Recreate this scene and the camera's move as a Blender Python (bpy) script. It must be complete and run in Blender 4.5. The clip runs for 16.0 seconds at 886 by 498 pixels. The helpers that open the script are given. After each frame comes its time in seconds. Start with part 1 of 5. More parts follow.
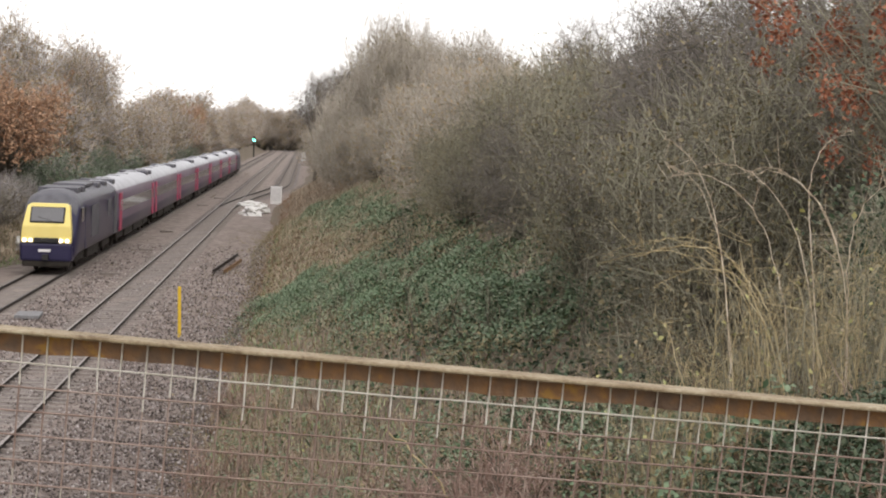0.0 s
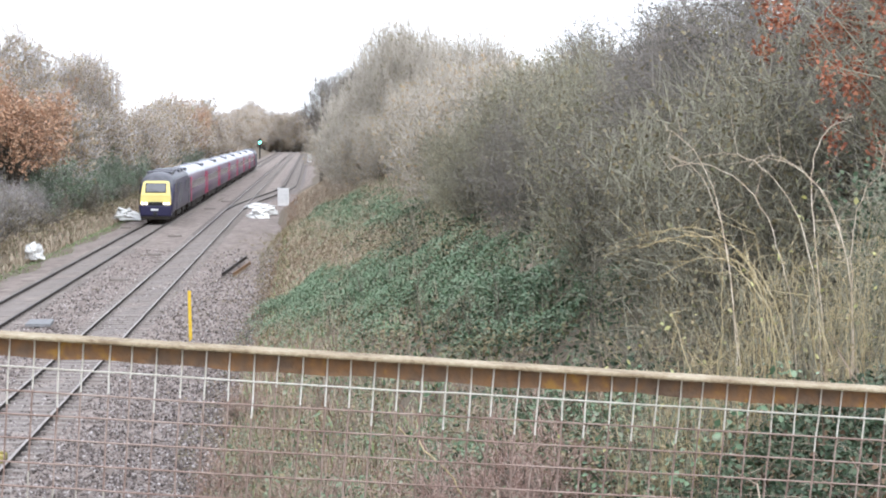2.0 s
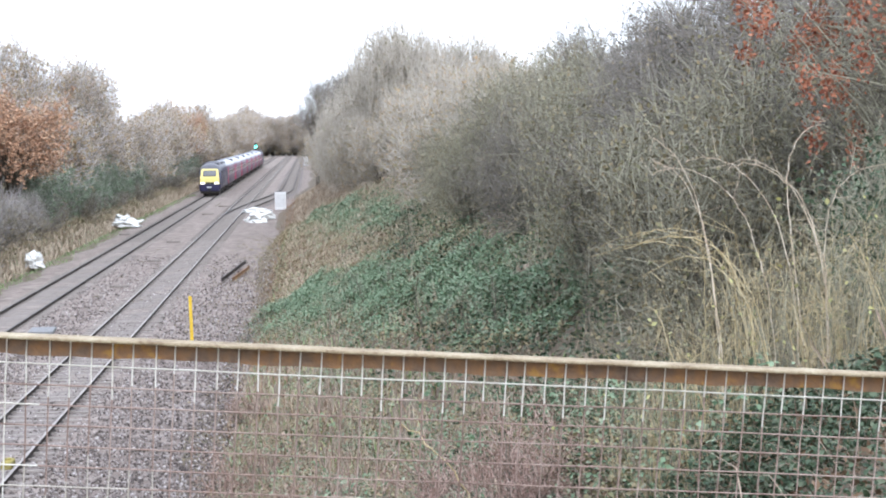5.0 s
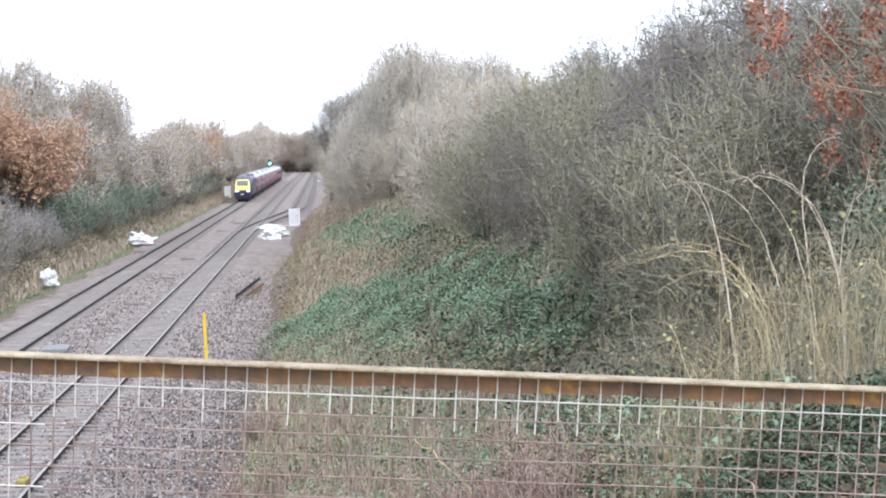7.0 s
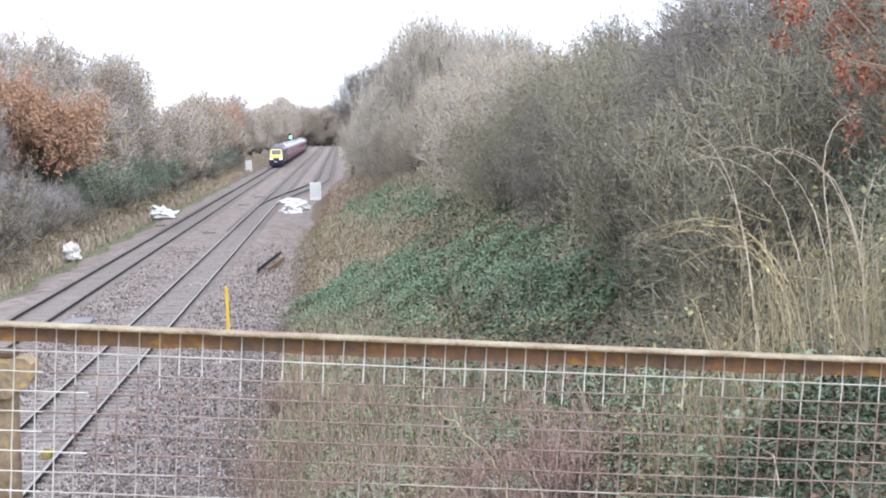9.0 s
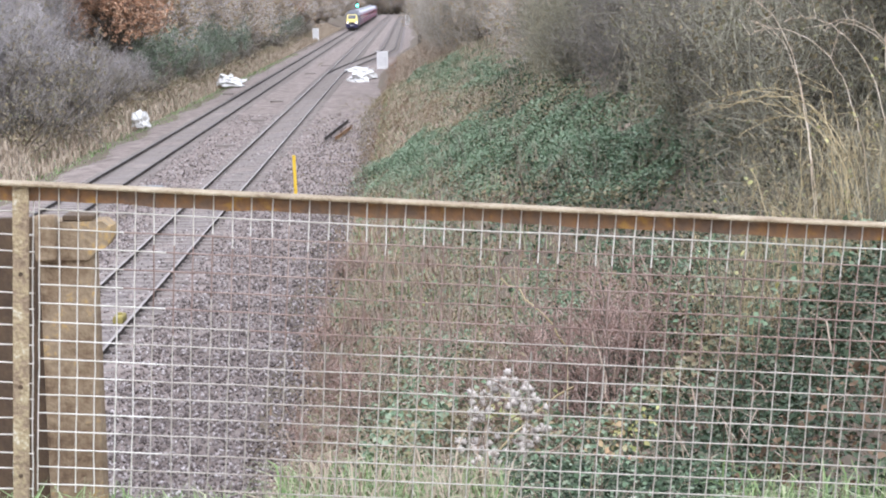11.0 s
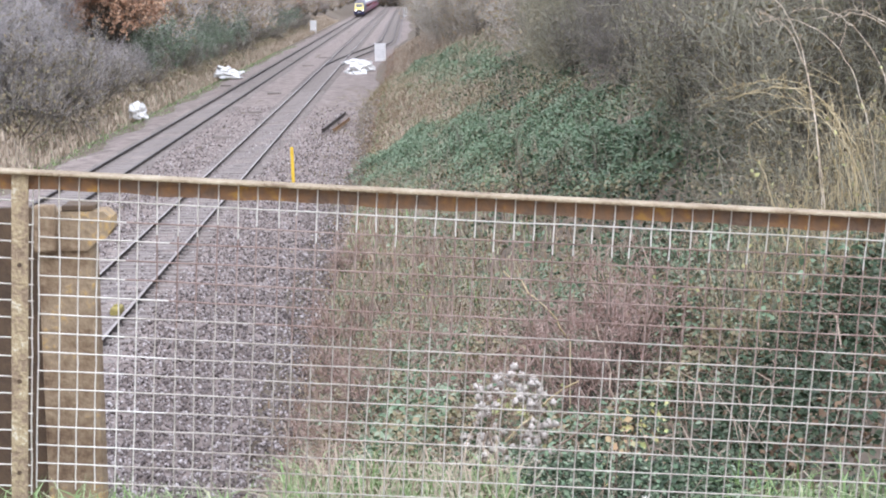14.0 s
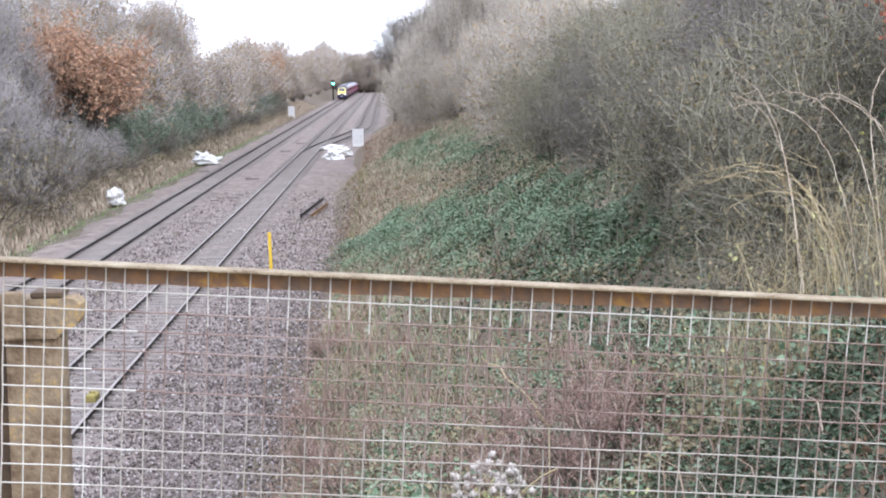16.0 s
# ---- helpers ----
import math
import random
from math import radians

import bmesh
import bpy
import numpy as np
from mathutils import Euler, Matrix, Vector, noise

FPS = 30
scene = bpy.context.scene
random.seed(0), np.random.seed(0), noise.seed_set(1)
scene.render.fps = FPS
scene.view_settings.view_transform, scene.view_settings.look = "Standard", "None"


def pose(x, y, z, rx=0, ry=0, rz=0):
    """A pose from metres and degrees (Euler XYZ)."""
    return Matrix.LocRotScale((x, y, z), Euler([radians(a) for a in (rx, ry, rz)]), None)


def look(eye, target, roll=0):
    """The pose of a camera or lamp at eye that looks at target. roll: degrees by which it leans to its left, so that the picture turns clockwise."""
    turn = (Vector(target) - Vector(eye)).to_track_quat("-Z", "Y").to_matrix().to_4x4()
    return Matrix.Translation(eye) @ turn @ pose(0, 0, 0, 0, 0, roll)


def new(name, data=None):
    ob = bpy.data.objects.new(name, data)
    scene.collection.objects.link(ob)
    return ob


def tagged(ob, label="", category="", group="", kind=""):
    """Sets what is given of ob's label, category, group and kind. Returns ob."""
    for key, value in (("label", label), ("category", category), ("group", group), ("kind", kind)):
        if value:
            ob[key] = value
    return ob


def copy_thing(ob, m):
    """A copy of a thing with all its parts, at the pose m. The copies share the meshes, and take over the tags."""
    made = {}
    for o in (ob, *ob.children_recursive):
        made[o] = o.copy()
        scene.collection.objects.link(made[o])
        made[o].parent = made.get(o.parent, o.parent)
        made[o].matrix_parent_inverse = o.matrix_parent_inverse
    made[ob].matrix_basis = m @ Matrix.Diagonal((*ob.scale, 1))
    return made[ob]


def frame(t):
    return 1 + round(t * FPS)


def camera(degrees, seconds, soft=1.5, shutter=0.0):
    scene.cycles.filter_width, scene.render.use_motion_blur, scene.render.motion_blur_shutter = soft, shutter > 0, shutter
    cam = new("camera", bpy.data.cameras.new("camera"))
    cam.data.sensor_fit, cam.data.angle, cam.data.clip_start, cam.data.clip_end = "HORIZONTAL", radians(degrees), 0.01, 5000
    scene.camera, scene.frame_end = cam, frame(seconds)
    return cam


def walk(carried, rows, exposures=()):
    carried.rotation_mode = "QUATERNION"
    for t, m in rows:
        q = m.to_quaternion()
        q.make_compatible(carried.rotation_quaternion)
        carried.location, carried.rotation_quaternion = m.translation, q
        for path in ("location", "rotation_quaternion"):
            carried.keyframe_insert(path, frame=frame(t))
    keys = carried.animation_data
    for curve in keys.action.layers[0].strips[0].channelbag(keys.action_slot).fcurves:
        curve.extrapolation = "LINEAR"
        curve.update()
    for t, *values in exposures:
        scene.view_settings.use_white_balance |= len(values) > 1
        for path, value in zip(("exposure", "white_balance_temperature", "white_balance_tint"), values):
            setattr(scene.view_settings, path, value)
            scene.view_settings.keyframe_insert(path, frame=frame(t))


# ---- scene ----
# x across the line, y along it, z up from the rail tops; the camera stands on the bridge approach
cam = camera(29.29, 16.0, soft=2.0)
PATH = [  # seconds, x, y, z, heading to the right, tilt down, lean
    (0, 7.961, 0.633, 7.029, 4.69, 3.76, 2.16),
    (0.5, 7.965, 0.581, 7.039, 4.52, 3.93, 1.22),
    (1, 7.972, 0.578, 7.034, 4.44, 3.96, 0.81),
    (1.5, 7.969, 0.554, 7.035, 4.40, 3.94, 0.47),
    (2, 7.972, 0.564, 7.032, 4.40, 3.87, 0.54),
    (2.5, 7.976, 0.582, 7.028, 4.42, 3.85, 0.52),
    (3, 7.956, 0.417, 7.046, 4.51, 3.94, 0.39),
    (5.5, 7.929, -0.031, 7.093, 4.38, 3.76, -0.68),
    (6, 7.933, -0.014, 7.092, 4.27, 3.64, -0.82),
    (6.5, 7.935, -0.002, 7.091, 4.14, 3.48, -0.80),
    (7, 7.942, 0.044, 7.087, 4.01, 3.31, -0.81),
    (7.5, 7.945, 0.047, 7.085, 3.83, 3.14, -0.80),
    (8, 7.941, 0.054, 7.086, 3.65, 3.00, -0.79),
    (8.5, 7.933, 0.059, 7.087, 3.48, 3.19, -0.78),
    (9, 7.910, -0.080, 7.098, 3.30, 4.18, -0.80),
    (9.5, 7.927, -0.273, 7.105, 2.49, 5.40, -1.19),
    (10, 7.940, -0.315, 7.114, 1.56, 6.47, -1.09),
    (12.3, 7.897, -0.204, 7.098, 0.73, 10.54, -0.76),
    (12.5, 7.898, -0.143, 7.089, 0.64, 10.70, -0.84),
    (13, 7.884, -0.184, 7.087, 0.89, 10.88, -0.64),
    (13.5, 7.882, -0.186, 7.087, 1.00, 10.25, -0.56),
    (14, 7.887, -0.180, 7.091, 1.08, 8.80, -0.55),
    (14.5, 7.890, -0.177, 7.089, 1.17, 7.67, -0.68),
    (15, 7.891, -0.160, 7.091, 1.23, 6.87, -0.54),
    (15.5, 7.892, -0.127, 7.089, 1.44, 6.39, -0.64),
    (16, 7.898, -0.090, 7.083, 1.85, 5.95, -0.67),
]


def aim(x, y, z, heading, tilt, lean):
    a, p = radians(heading), radians(tilt)
    eye = Vector((x, y, z))
    return look(eye, eye + Vector((math.sin(a) * math.cos(p), math.cos(a) * math.cos(p), -math.sin(p))) * 10, lean)


walk(cam, [(r[0], aim(*r[1:])) for r in PATH],
     exposures=[(0, 0.5, 6800, 12), (0.5, 0.85, 6700, 13), (1, 1.1, 6400, 11), (1.5, 1.25, 6050, 10), (3, 1.3, 5850, 9), (5.5, 1.35, 5700, 9), (8.5, 1.3, 5700, 11), (9.5, 1.25, 5800, 12), (12.5, 1.32, 5850, 15), (16, 1.25, 5700, 14)])

# ---- light: a bright overcast sky ----
world = bpy.data.worlds.new("overcast_sky")
scene.world = world
world.use_nodes = True
wn, wl = world.node_tree.nodes, world.node_tree.links
sky = wn.new("ShaderNodeTexSky")
sky.sky_type, sky.sun_disc, sky.sun_elevation, sky.sun_rotation = "NISHITA", False, radians(28), radians(200)
dim = wn.new("ShaderNodeVectorMath")
dim.operation = "SCALE"
dim.inputs["Scale"].default_value = 0.08
cloud = wn.new("ShaderNodeMixRGB")
cloud.inputs[0].default_value, cloud.inputs[2].default_value = 0.88, (1.0, 1.0, 1.02, 1)
wl.new(sky.outputs[0], dim.inputs[0])
wl.new(dim.outputs[0], cloud.inputs[1])
wl.new(cloud.outputs[0], wn["Background"].inputs[0])
wn["Background"].inputs[1].default_value = 1.0
sun = new("sun", bpy.data.lights.new("sun", "SUN"))
sun.data.energy, sun.data.angle, sun.data.color = 0.7, radians(25), (1.0, 0.96, 0.9)
sun.matrix_world = look((0, 0, 0), (-0.3, 0.83, -0.75))

# ---- materials ----


def material(name, colours, scale=6.0, rough=0.85, metal=0.0, bump=0.3, island=False, spec=0.3, detail=6.0, fine=8.0):
    """Two-scale noise between the given colours; island: a different shade for each loose piece."""
    m = bpy.data.materials.new(name)
    m.use_nodes = True
    n, l = m.node_tree.nodes, m.node_tree.links
    b = n["Principled BSDF"]
    b.inputs["Roughness"].default_value, b.inputs["Metallic"].default_value = rough, metal
    b.inputs["Specular IOR Level"].default_value = spec
    ramp = n.new("ShaderNodeValToRGB")
    k = len(colours)
    while len(ramp.color_ramp.elements) < k:
        ramp.color_ramp.elements.new(0.5)
    for i, c in enumerate(colours):
        ramp.color_ramp.elements[i].position = (0.0 if island else 0.3) + (1.0 if island else 0.4) * i / max(1, k - 1)
        ramp.color_ramp.elements[i].color = (*c, 1)
    tc = n.new("ShaderNodeTexCoord")
    big, small = n.new("ShaderNodeTexNoise"), n.new("ShaderNodeTexNoise")
    big.inputs["Scale"].default_value, big.inputs["Detail"].default_value = scale, detail
    small.inputs["Scale"].default_value, small.inputs["Detail"].default_value = scale * fine, 3.0
    l.new(tc.outputs["Object"], big.inputs["Vector"])
    l.new(tc.outputs["Object"], small.inputs["Vector"])
    if island:
        g = n.new("ShaderNodeNewGeometry")
        l.new(g.outputs["Random Per Island"], ramp.inputs[0])
    else:
        mix = n.new("ShaderNodeMath")
        mix.operation = "MULTIPLY_ADD"
        mix.inputs[1].default_value = 0.35
        half = n.new("ShaderNodeMath")
        half.operation = "MULTIPLY"
        half.inputs[1].default_value = 0.65
        l.new(big.outputs["Fac"], half.inputs[0])
        l.new(small.outputs["Fac"], mix.inputs[0])
        l.new(half.outputs[0], mix.inputs[2])
        l.new(mix.outputs[0], ramp.inputs[0])
    l.new(ramp.outputs[0], b.inputs["Base Color"])
    if bump:
        bp = n.new("ShaderNodeBump")
        bp.inputs["Strength"].default_value = bump
        bp.inputs["Distance"].default_value = 0.02
        l.new(small.outputs["Fac"], bp.inputs["Height"])
        l.new(bp.outputs[0], b.inputs["Normal"])
    return m


def glow(name, colour, strength):
    m = material(name, [colour, colour], bump=0)
    b = m.node_tree.nodes["Principled BSDF"]
    b.inputs["Emission Color"].default_value, b.inputs["Emission Strength"].default_value = (*colour, 1), strength
    return m


M = dict(
    soil=material("leaf_litter_soil", [(0.07, 0.056, 0.042), (0.155, 0.122, 0.09), (0.11, 0.105, 0.07)], 0.5, 0.95, bump=0.6, fine=14),
    ballast=material("ballast", [(0.10, 0.08, 0.07), (0.215, 0.175, 0.155), (0.32, 0.275, 0.25)], 1.6, 0.95, bump=1.0, fine=9),
    stones=material("ballast_stone", [(0.07, 0.058, 0.054), (0.15, 0.125, 0.118), (0.22, 0.19, 0.18), (0.50, 0.46, 0.45)], 6, 0.9, island=True),
    rail=material("rail_steel", [(0.022, 0.017, 0.015), (0.045, 0.033, 0.028)], 5, 0.7, 0.1),
    railtop=material("worn_rail_head", [(0.20, 0.17, 0.155), (0.36, 0.325, 0.30)], 3, 0.5, 0.5, bump=0.05),
    bed_dark=material("oil_dark_ballast", [(0.09, 0.075, 0.07), (0.17, 0.145, 0.135), (0.23, 0.20, 0.185)], 1.0, 0.95, bump=0.8, fine=12),
    railworn=material("dull_rail_head", [(0.03, 0.026, 0.024), (0.055, 0.047, 0.043)], 3, 0.6, 0.2, bump=0.05),
    sleeper=material("weathered_sleeper", [(0.13, 0.11, 0.10), (0.25, 0.22, 0.20), (0.18, 0.155, 0.14)], 5, 0.9),
    rust=material("rusty_lichen_steel", [(0.085, 0.05, 0.034), (0.17, 0.115, 0.08), (0.25, 0.14, 0.07), (0.48, 0.28, 0.05)], 4, 0.85, 0.1, bump=0.5),
    railedge=material("worn_galvanised_edge", [(0.16, 0.11, 0.065), (0.31, 0.25, 0.165), (0.42, 0.36, 0.26)], 11, 0.7, 0.2),
    wire=material("galvanised_wire", [(0.26, 0.21, 0.175), (0.45, 0.41, 0.36), (0.58, 0.54, 0.48)], 2.2, 0.6, 0.2, bump=0.1),
    rustwire=material("rusty_wire", [(0.17, 0.11, 0.092), (0.32, 0.23, 0.195), (0.46, 0.38, 0.34)], 3, 0.8, 0.2, bump=0.1),
    palewire=material("bright_galvanised_wire", [(0.50, 0.46, 0.39), (0.66, 0.63, 0.57), (0.74, 0.72, 0.68)], 2.2, 0.55, 0.1, bump=0.1),
    post=material("lichen_post", [(0.12, 0.08, 0.05), (0.25, 0.19, 0.13), (0.37, 0.30, 0.18), (0.60, 0.56, 0.46)], 13, 0.9, bump=0.5),
    pilaster=material("mossy_brown_iron", [(0.09, 0.058, 0.036), (0.185, 0.132, 0.082), (0.26, 0.20, 0.13), (0.44, 0.29, 0.10)], 6, 0.9, bump=0.5),
    darkiron=material("dark_brown_iron", [(0.05, 0.035, 0.025), (0.11, 0.075, 0.045)], 6, 0.85),
    bark=material("grey_bark", [(0.09, 0.075, 0.06), (0.19, 0.17, 0.14)], 4, 0.95),
    twig_grey=material("grey_brown_twigs", [(0.10, 0.09, 0.08), (0.195, 0.175, 0.155), (0.30, 0.275, 0.245)], 4, 0.95, island=True, bump=0),
    cane_pale=material("pale_dry_canes", [(0.46, 0.36, 0.27), (0.58, 0.48, 0.37), (0.70, 0.61, 0.50)], 4, 0.9, island=True, bump=0),
    # far-tree twigs: cool pale grey, distance haze mixed into the colour
    twig_haze=material("haze_grey_twigs", [(0.29, 0.265, 0.265), (0.44, 0.41, 0.405), (0.56, 0.53, 0.52)], 4, 0.95, island=True, bump=0),
    # brown twigs of the farther bank, with distance haze put into the colour
    twig_brown_haze=material("haze_paled_brown_twigs", [(0.27, 0.24, 0.20), (0.41, 0.37, 0.315), (0.53, 0.485, 0.42)], 4, 0.95, island=True, bump=0),
    twig_olive=material("lichened_olive_twigs", [(0.13, 0.122, 0.088), (0.25, 0.235, 0.175), (0.40, 0.38, 0.29)], 4, 0.95, island=True, bump=0),
    twig_red=material("reddish_brown_stems", [(0.14, 0.10, 0.075), (0.27, 0.20, 0.15), (0.42, 0.34, 0.265)], 4, 0.95, island=True, bump=0),
    twig_rust=material("rust_pink_twigs", [(0.15, 0.09, 0.072), (0.31, 0.205, 0.168), (0.50, 0.39, 0.335)], 4, 0.95, island=True, bump=0),
    twig_mid=material("mauve_grey_twigs", [(0.19, 0.172, 0.17), (0.31, 0.285, 0.28), (0.42, 0.39, 0.375)], 4, 0.95, island=True, bump=0),
    twig_tan=material("tan_yellow_canes", [(0.32, 0.25, 0.14), (0.48, 0.39, 0.22), (0.58, 0.49, 0.32)], 4, 0.9, island=True, bump=0),
    leaf_green=material("bramble_leaf", [(0.075, 0.13, 0.07), (0.13, 0.20, 0.11), (0.19, 0.265, 0.16), (0.28, 0.32, 0.225)], 4, 0.6, island=True, bump=0, spec=0.4),
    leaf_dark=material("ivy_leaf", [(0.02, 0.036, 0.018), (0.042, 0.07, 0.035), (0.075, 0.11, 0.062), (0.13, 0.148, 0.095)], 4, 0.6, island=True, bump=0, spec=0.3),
    leaf_olive=material("fading_olive_leaf", [(0.16, 0.145, 0.085), (0.26, 0.22, 0.13), (0.32, 0.255, 0.155), (0.21, 0.22, 0.12)], 4, 0.7, island=True, bump=0),
    # fading leaves, made paler to carry the haze of the far trees
    leaf_fade=material("haze_paled_fading_leaf", [(0.27, 0.22, 0.12), (0.42, 0.32, 0.18), (0.50, 0.34, 0.20), (0.30, 0.31, 0.17)], 4, 0.7, island=True, bump=0),
    leaf_orange=material("autumn_oak_leaf", [(0.32, 0.18, 0.11), (0.48, 0.28, 0.17), (0.58, 0.37, 0.24), (0.42, 0.30, 0.20)], 4, 0.7, island=True, bump=0),
    leaf_red=material("rust_red_leaf", [(0.17, 0.055, 0.035), (0.31, 0.115, 0.065), (0.42, 0.19, 0.11)], 4, 0.8, island=True, bump=0),
    leaf_dead=material("dead_leaf", [(0.07, 0.045, 0.028), (0.14, 0.09, 0.055), (0.22, 0.15, 0.095)], 4, 0.8, island=True, bump=0),
    leaf_yellow=material("yellow_leaf", [(0.38, 0.36, 0.13), (0.50, 0.48, 0.22), (0.34, 0.38, 0.15)], 4, 0.6, island=True, bump=0),
    straw=material("dry_grass", [(0.28, 0.22, 0.16), (0.46, 0.39, 0.30), (0.36, 0.28, 0.21)], 4, 0.9, island=True, bump=0),
    grass=material("green_grass", [(0.10, 0.17, 0.055), (0.19, 0.28, 0.10), (0.27, 0.36, 0.17), (0.44, 0.44, 0.28)], 4, 0.65, island=True, bump=0),
    fluff=material("seed_fluff", [(0.34, 0.29, 0.25), (0.56, 0.51, 0.46), (0.70, 0.66, 0.61)], 4, 1.0, island=True, bump=0),
    white=material("white_plastic", [(0.70, 0.70, 0.70), (0.82, 0.82, 0.82)], 3, 0.6),
    cabinet=material("pale_grey_paint", [(0.58, 0.58, 0.58), (0.72, 0.72, 0.72)], 3, 0.6),
    yellow=material("yellow_paint", [(0.66, 0.42, 0.03), (0.78, 0.55, 0.06)], 5, 0.6),
    yellow_front=material("warning_yellow_paint", [(0.80, 0.66, 0.22), (0.84, 0.71, 0.27)], 2, 0.4, bump=0.05),
    navy=material("navy_coach_paint", [(0.022, 0.02, 0.055), (0.036, 0.033, 0.08)], 1.0, 0.3, bump=0.03, spec=0.3),
    plum=material("plum_coach_paint", [(0.13, 0.10, 0.15), (0.19, 0.145, 0.195)], 1.0, 0.35, bump=0.03, spec=0.4),
    doorred=material("magenta_door_paint", [(0.42, 0.03, 0.10), (0.52, 0.05, 0.14)], 2, 0.35, bump=0.03),
    roofdark=material("dark_roof_paint", [(0.07, 0.07, 0.085), (0.14, 0.14, 0.16)], 2, 0.5),
    roofpale=material("pale_grey_roof", [(0.34, 0.35, 0.38), (0.50, 0.51, 0.54)], 0.8, 0.45),
    under=material("underframe_grime", [(0.02, 0.018, 0.016), (0.05, 0.042, 0.035)], 3, 0.9),
    glass=material("dark_train_glass", [(0.02, 0.02, 0.025), (0.03, 0.03, 0.035)], 2, 0.08, bump=0, spec=0.6),
    # dark glass with a greyer base, part of the sky reflection painted in
    screen=material("sky_grey_windscreen_glass", [(0.10, 0.10, 0.105), (0.13, 0.13, 0.14)], 2, 0.05, bump=0, spec=1.0),
    slab=material("dull_concrete", [(0.16, 0.16, 0.165), (0.26, 0.26, 0.27)], 5, 0.9),
    russet=material("russet_dead_grass", [(0.20, 0.12, 0.075), (0.30, 0.19, 0.12), (0.24, 0.17, 0.11)], 4, 0.9, island=True, bump=0),
    dullyellow=material("faded_yellow_paint", [(0.20, 0.17, 0.07), (0.36, 0.30, 0.08)], 8, 0.8),
    lamp=glow("headlight", (1.0, 0.93, 0.88), 1.6),
    green_lamp=glow("signal_green", (0.1, 1.0, 0.7), 8.0),
    black=material("black_metal", [(0.02, 0.02, 0.02), (0.04, 0.04, 0.04)], 3, 0.6),
    earthbag=material("dirty_white_sack", [(0.55, 0.54, 0.52), (0.80, 0.80, 0.79)], 4, 0.8),
)

# ---- mesh helpers ----


def part(name, mesh, mat, parent=None, label="", m=None):
    """Links a mesh, or a bmesh, as one object under a thing."""
    if isinstance(mesh, bmesh.types.BMesh):
        bm, mesh = mesh, bpy.data.meshes.new(name)
        bm.to_mesh(mesh)
        bm.free()
    if mat is not None and not mesh.materials:
        mesh.materials.append(mat)
    ob = new(name, mesh)
    if parent is not None:
        ob.parent = parent
    if m is not None:
        ob.matrix_basis = m
    if label:
        ob["label"] = label
    return ob


def raw(name, verts, faces, smooth=False):
    me = bpy.data.meshes.new(name)
    verts, faces = np.asarray(verts, dtype=np.float64), np.asarray(faces, dtype=np.int64)
    k = faces.shape[1]
    me.vertices.add(len(verts))
    me.vertices.foreach_set("co", verts.ravel())
    me.loops.add(faces.size)
    me.loops.foreach_set("vertex_index", faces.ravel())
    me.polygons.add(len(faces))
    me.polygons.foreach_set("loop_start", np.arange(0, faces.size, k))
    me.polygons.foreach_set("loop_total", np.full(len(faces), k))
    me.update(calc_edges=True)
    if smooth:
        me.polygons.foreach_set("use_smooth", [True] * len(faces))
    return me


def box(x0, x1, y0, y1, z0, z1, bevel=0.0, bm=None):
    bm = bm or bmesh.new()
    r = bmesh.ops.create_cube(bm, size=1.0, matrix=Matrix.Translation(((x0 + x1) / 2, (y0 + y1) / 2, (z0 + z1) / 2)) @ Matrix.Diagonal((x1 - x0, y1 - y0, z1 - z0, 1)))
    if bevel:
        edges = list({e for v in r["verts"] for e in v.link_edges})
        bmesh.ops.bevel(bm, geom=edges, offset=bevel, segments=2, affect="EDGES", profile=0.5)
    return bm


def drum(radius, depth, m, seg=16, bm=None, r2=None):
    bm = bm or bmesh.new()
    bmesh.ops.create_cone(bm, cap_ends=True, segments=seg, radius1=radius, radius2=radius if r2 is None else r2, depth=depth, matrix=m)
    return bm


def extrude(profile, stations):
    """A closed profile of (x, z), swept through stations of (y, sx, sz, dx, dz); ends capped."""
    bm = bmesh.new()
    rings = [[bm.verts.new((x * sx + dx, y, z * sz + dz)) for x, z in profile] for y, sx, sz, dx, dz in stations]
    n = len(profile)
    for a, b in zip(rings, rings[1:]):
        for i in range(n):
            bm.faces.new((a[i], a[(i + 1) % n], b[(i + 1) % n], b[i]))
    bm.faces.new(rings[0])
    bm.faces.new(rings[-1][::-1])
    bmesh.ops.recalc_face_normals(bm, faces=bm.faces)
    return bm


def prisms(p0, p1, r0, r1):
    """Tapered three-sided rods between arrays of points."""
    d = p1 - p0
    d /= np.maximum(np.linalg.norm(d, axis=1, keepdims=True), 1e-6)
    ref = np.where(np.abs(d[:, 2:3]) < 0.9, np.array([[0, 0, 1.0]]), np.array([[1.0, 0, 0]]))
    u = np.cross(d, ref)
    u /= np.linalg.norm(u, axis=1, keepdims=True)
    v = np.cross(d, u)
    ring = [(math.cos(a), math.sin(a)) for a in (0, 2.094, 4.189)]
    vs = np.stack([p0 + (u * c + v * s) * r0[:, None] for c, s in ring] + [p1 + (u * c + v * s) * r1[:, None] for c, s in ring], 1)
    base = np.arange(len(p0))[:, None, None] * 6
    f = np.array([[0, 1, 4, 3], [1, 2, 5, 4], [2, 0, 3, 5]])[None]
    return vs.reshape(-1, 3), (base + f).reshape(-1, 4)


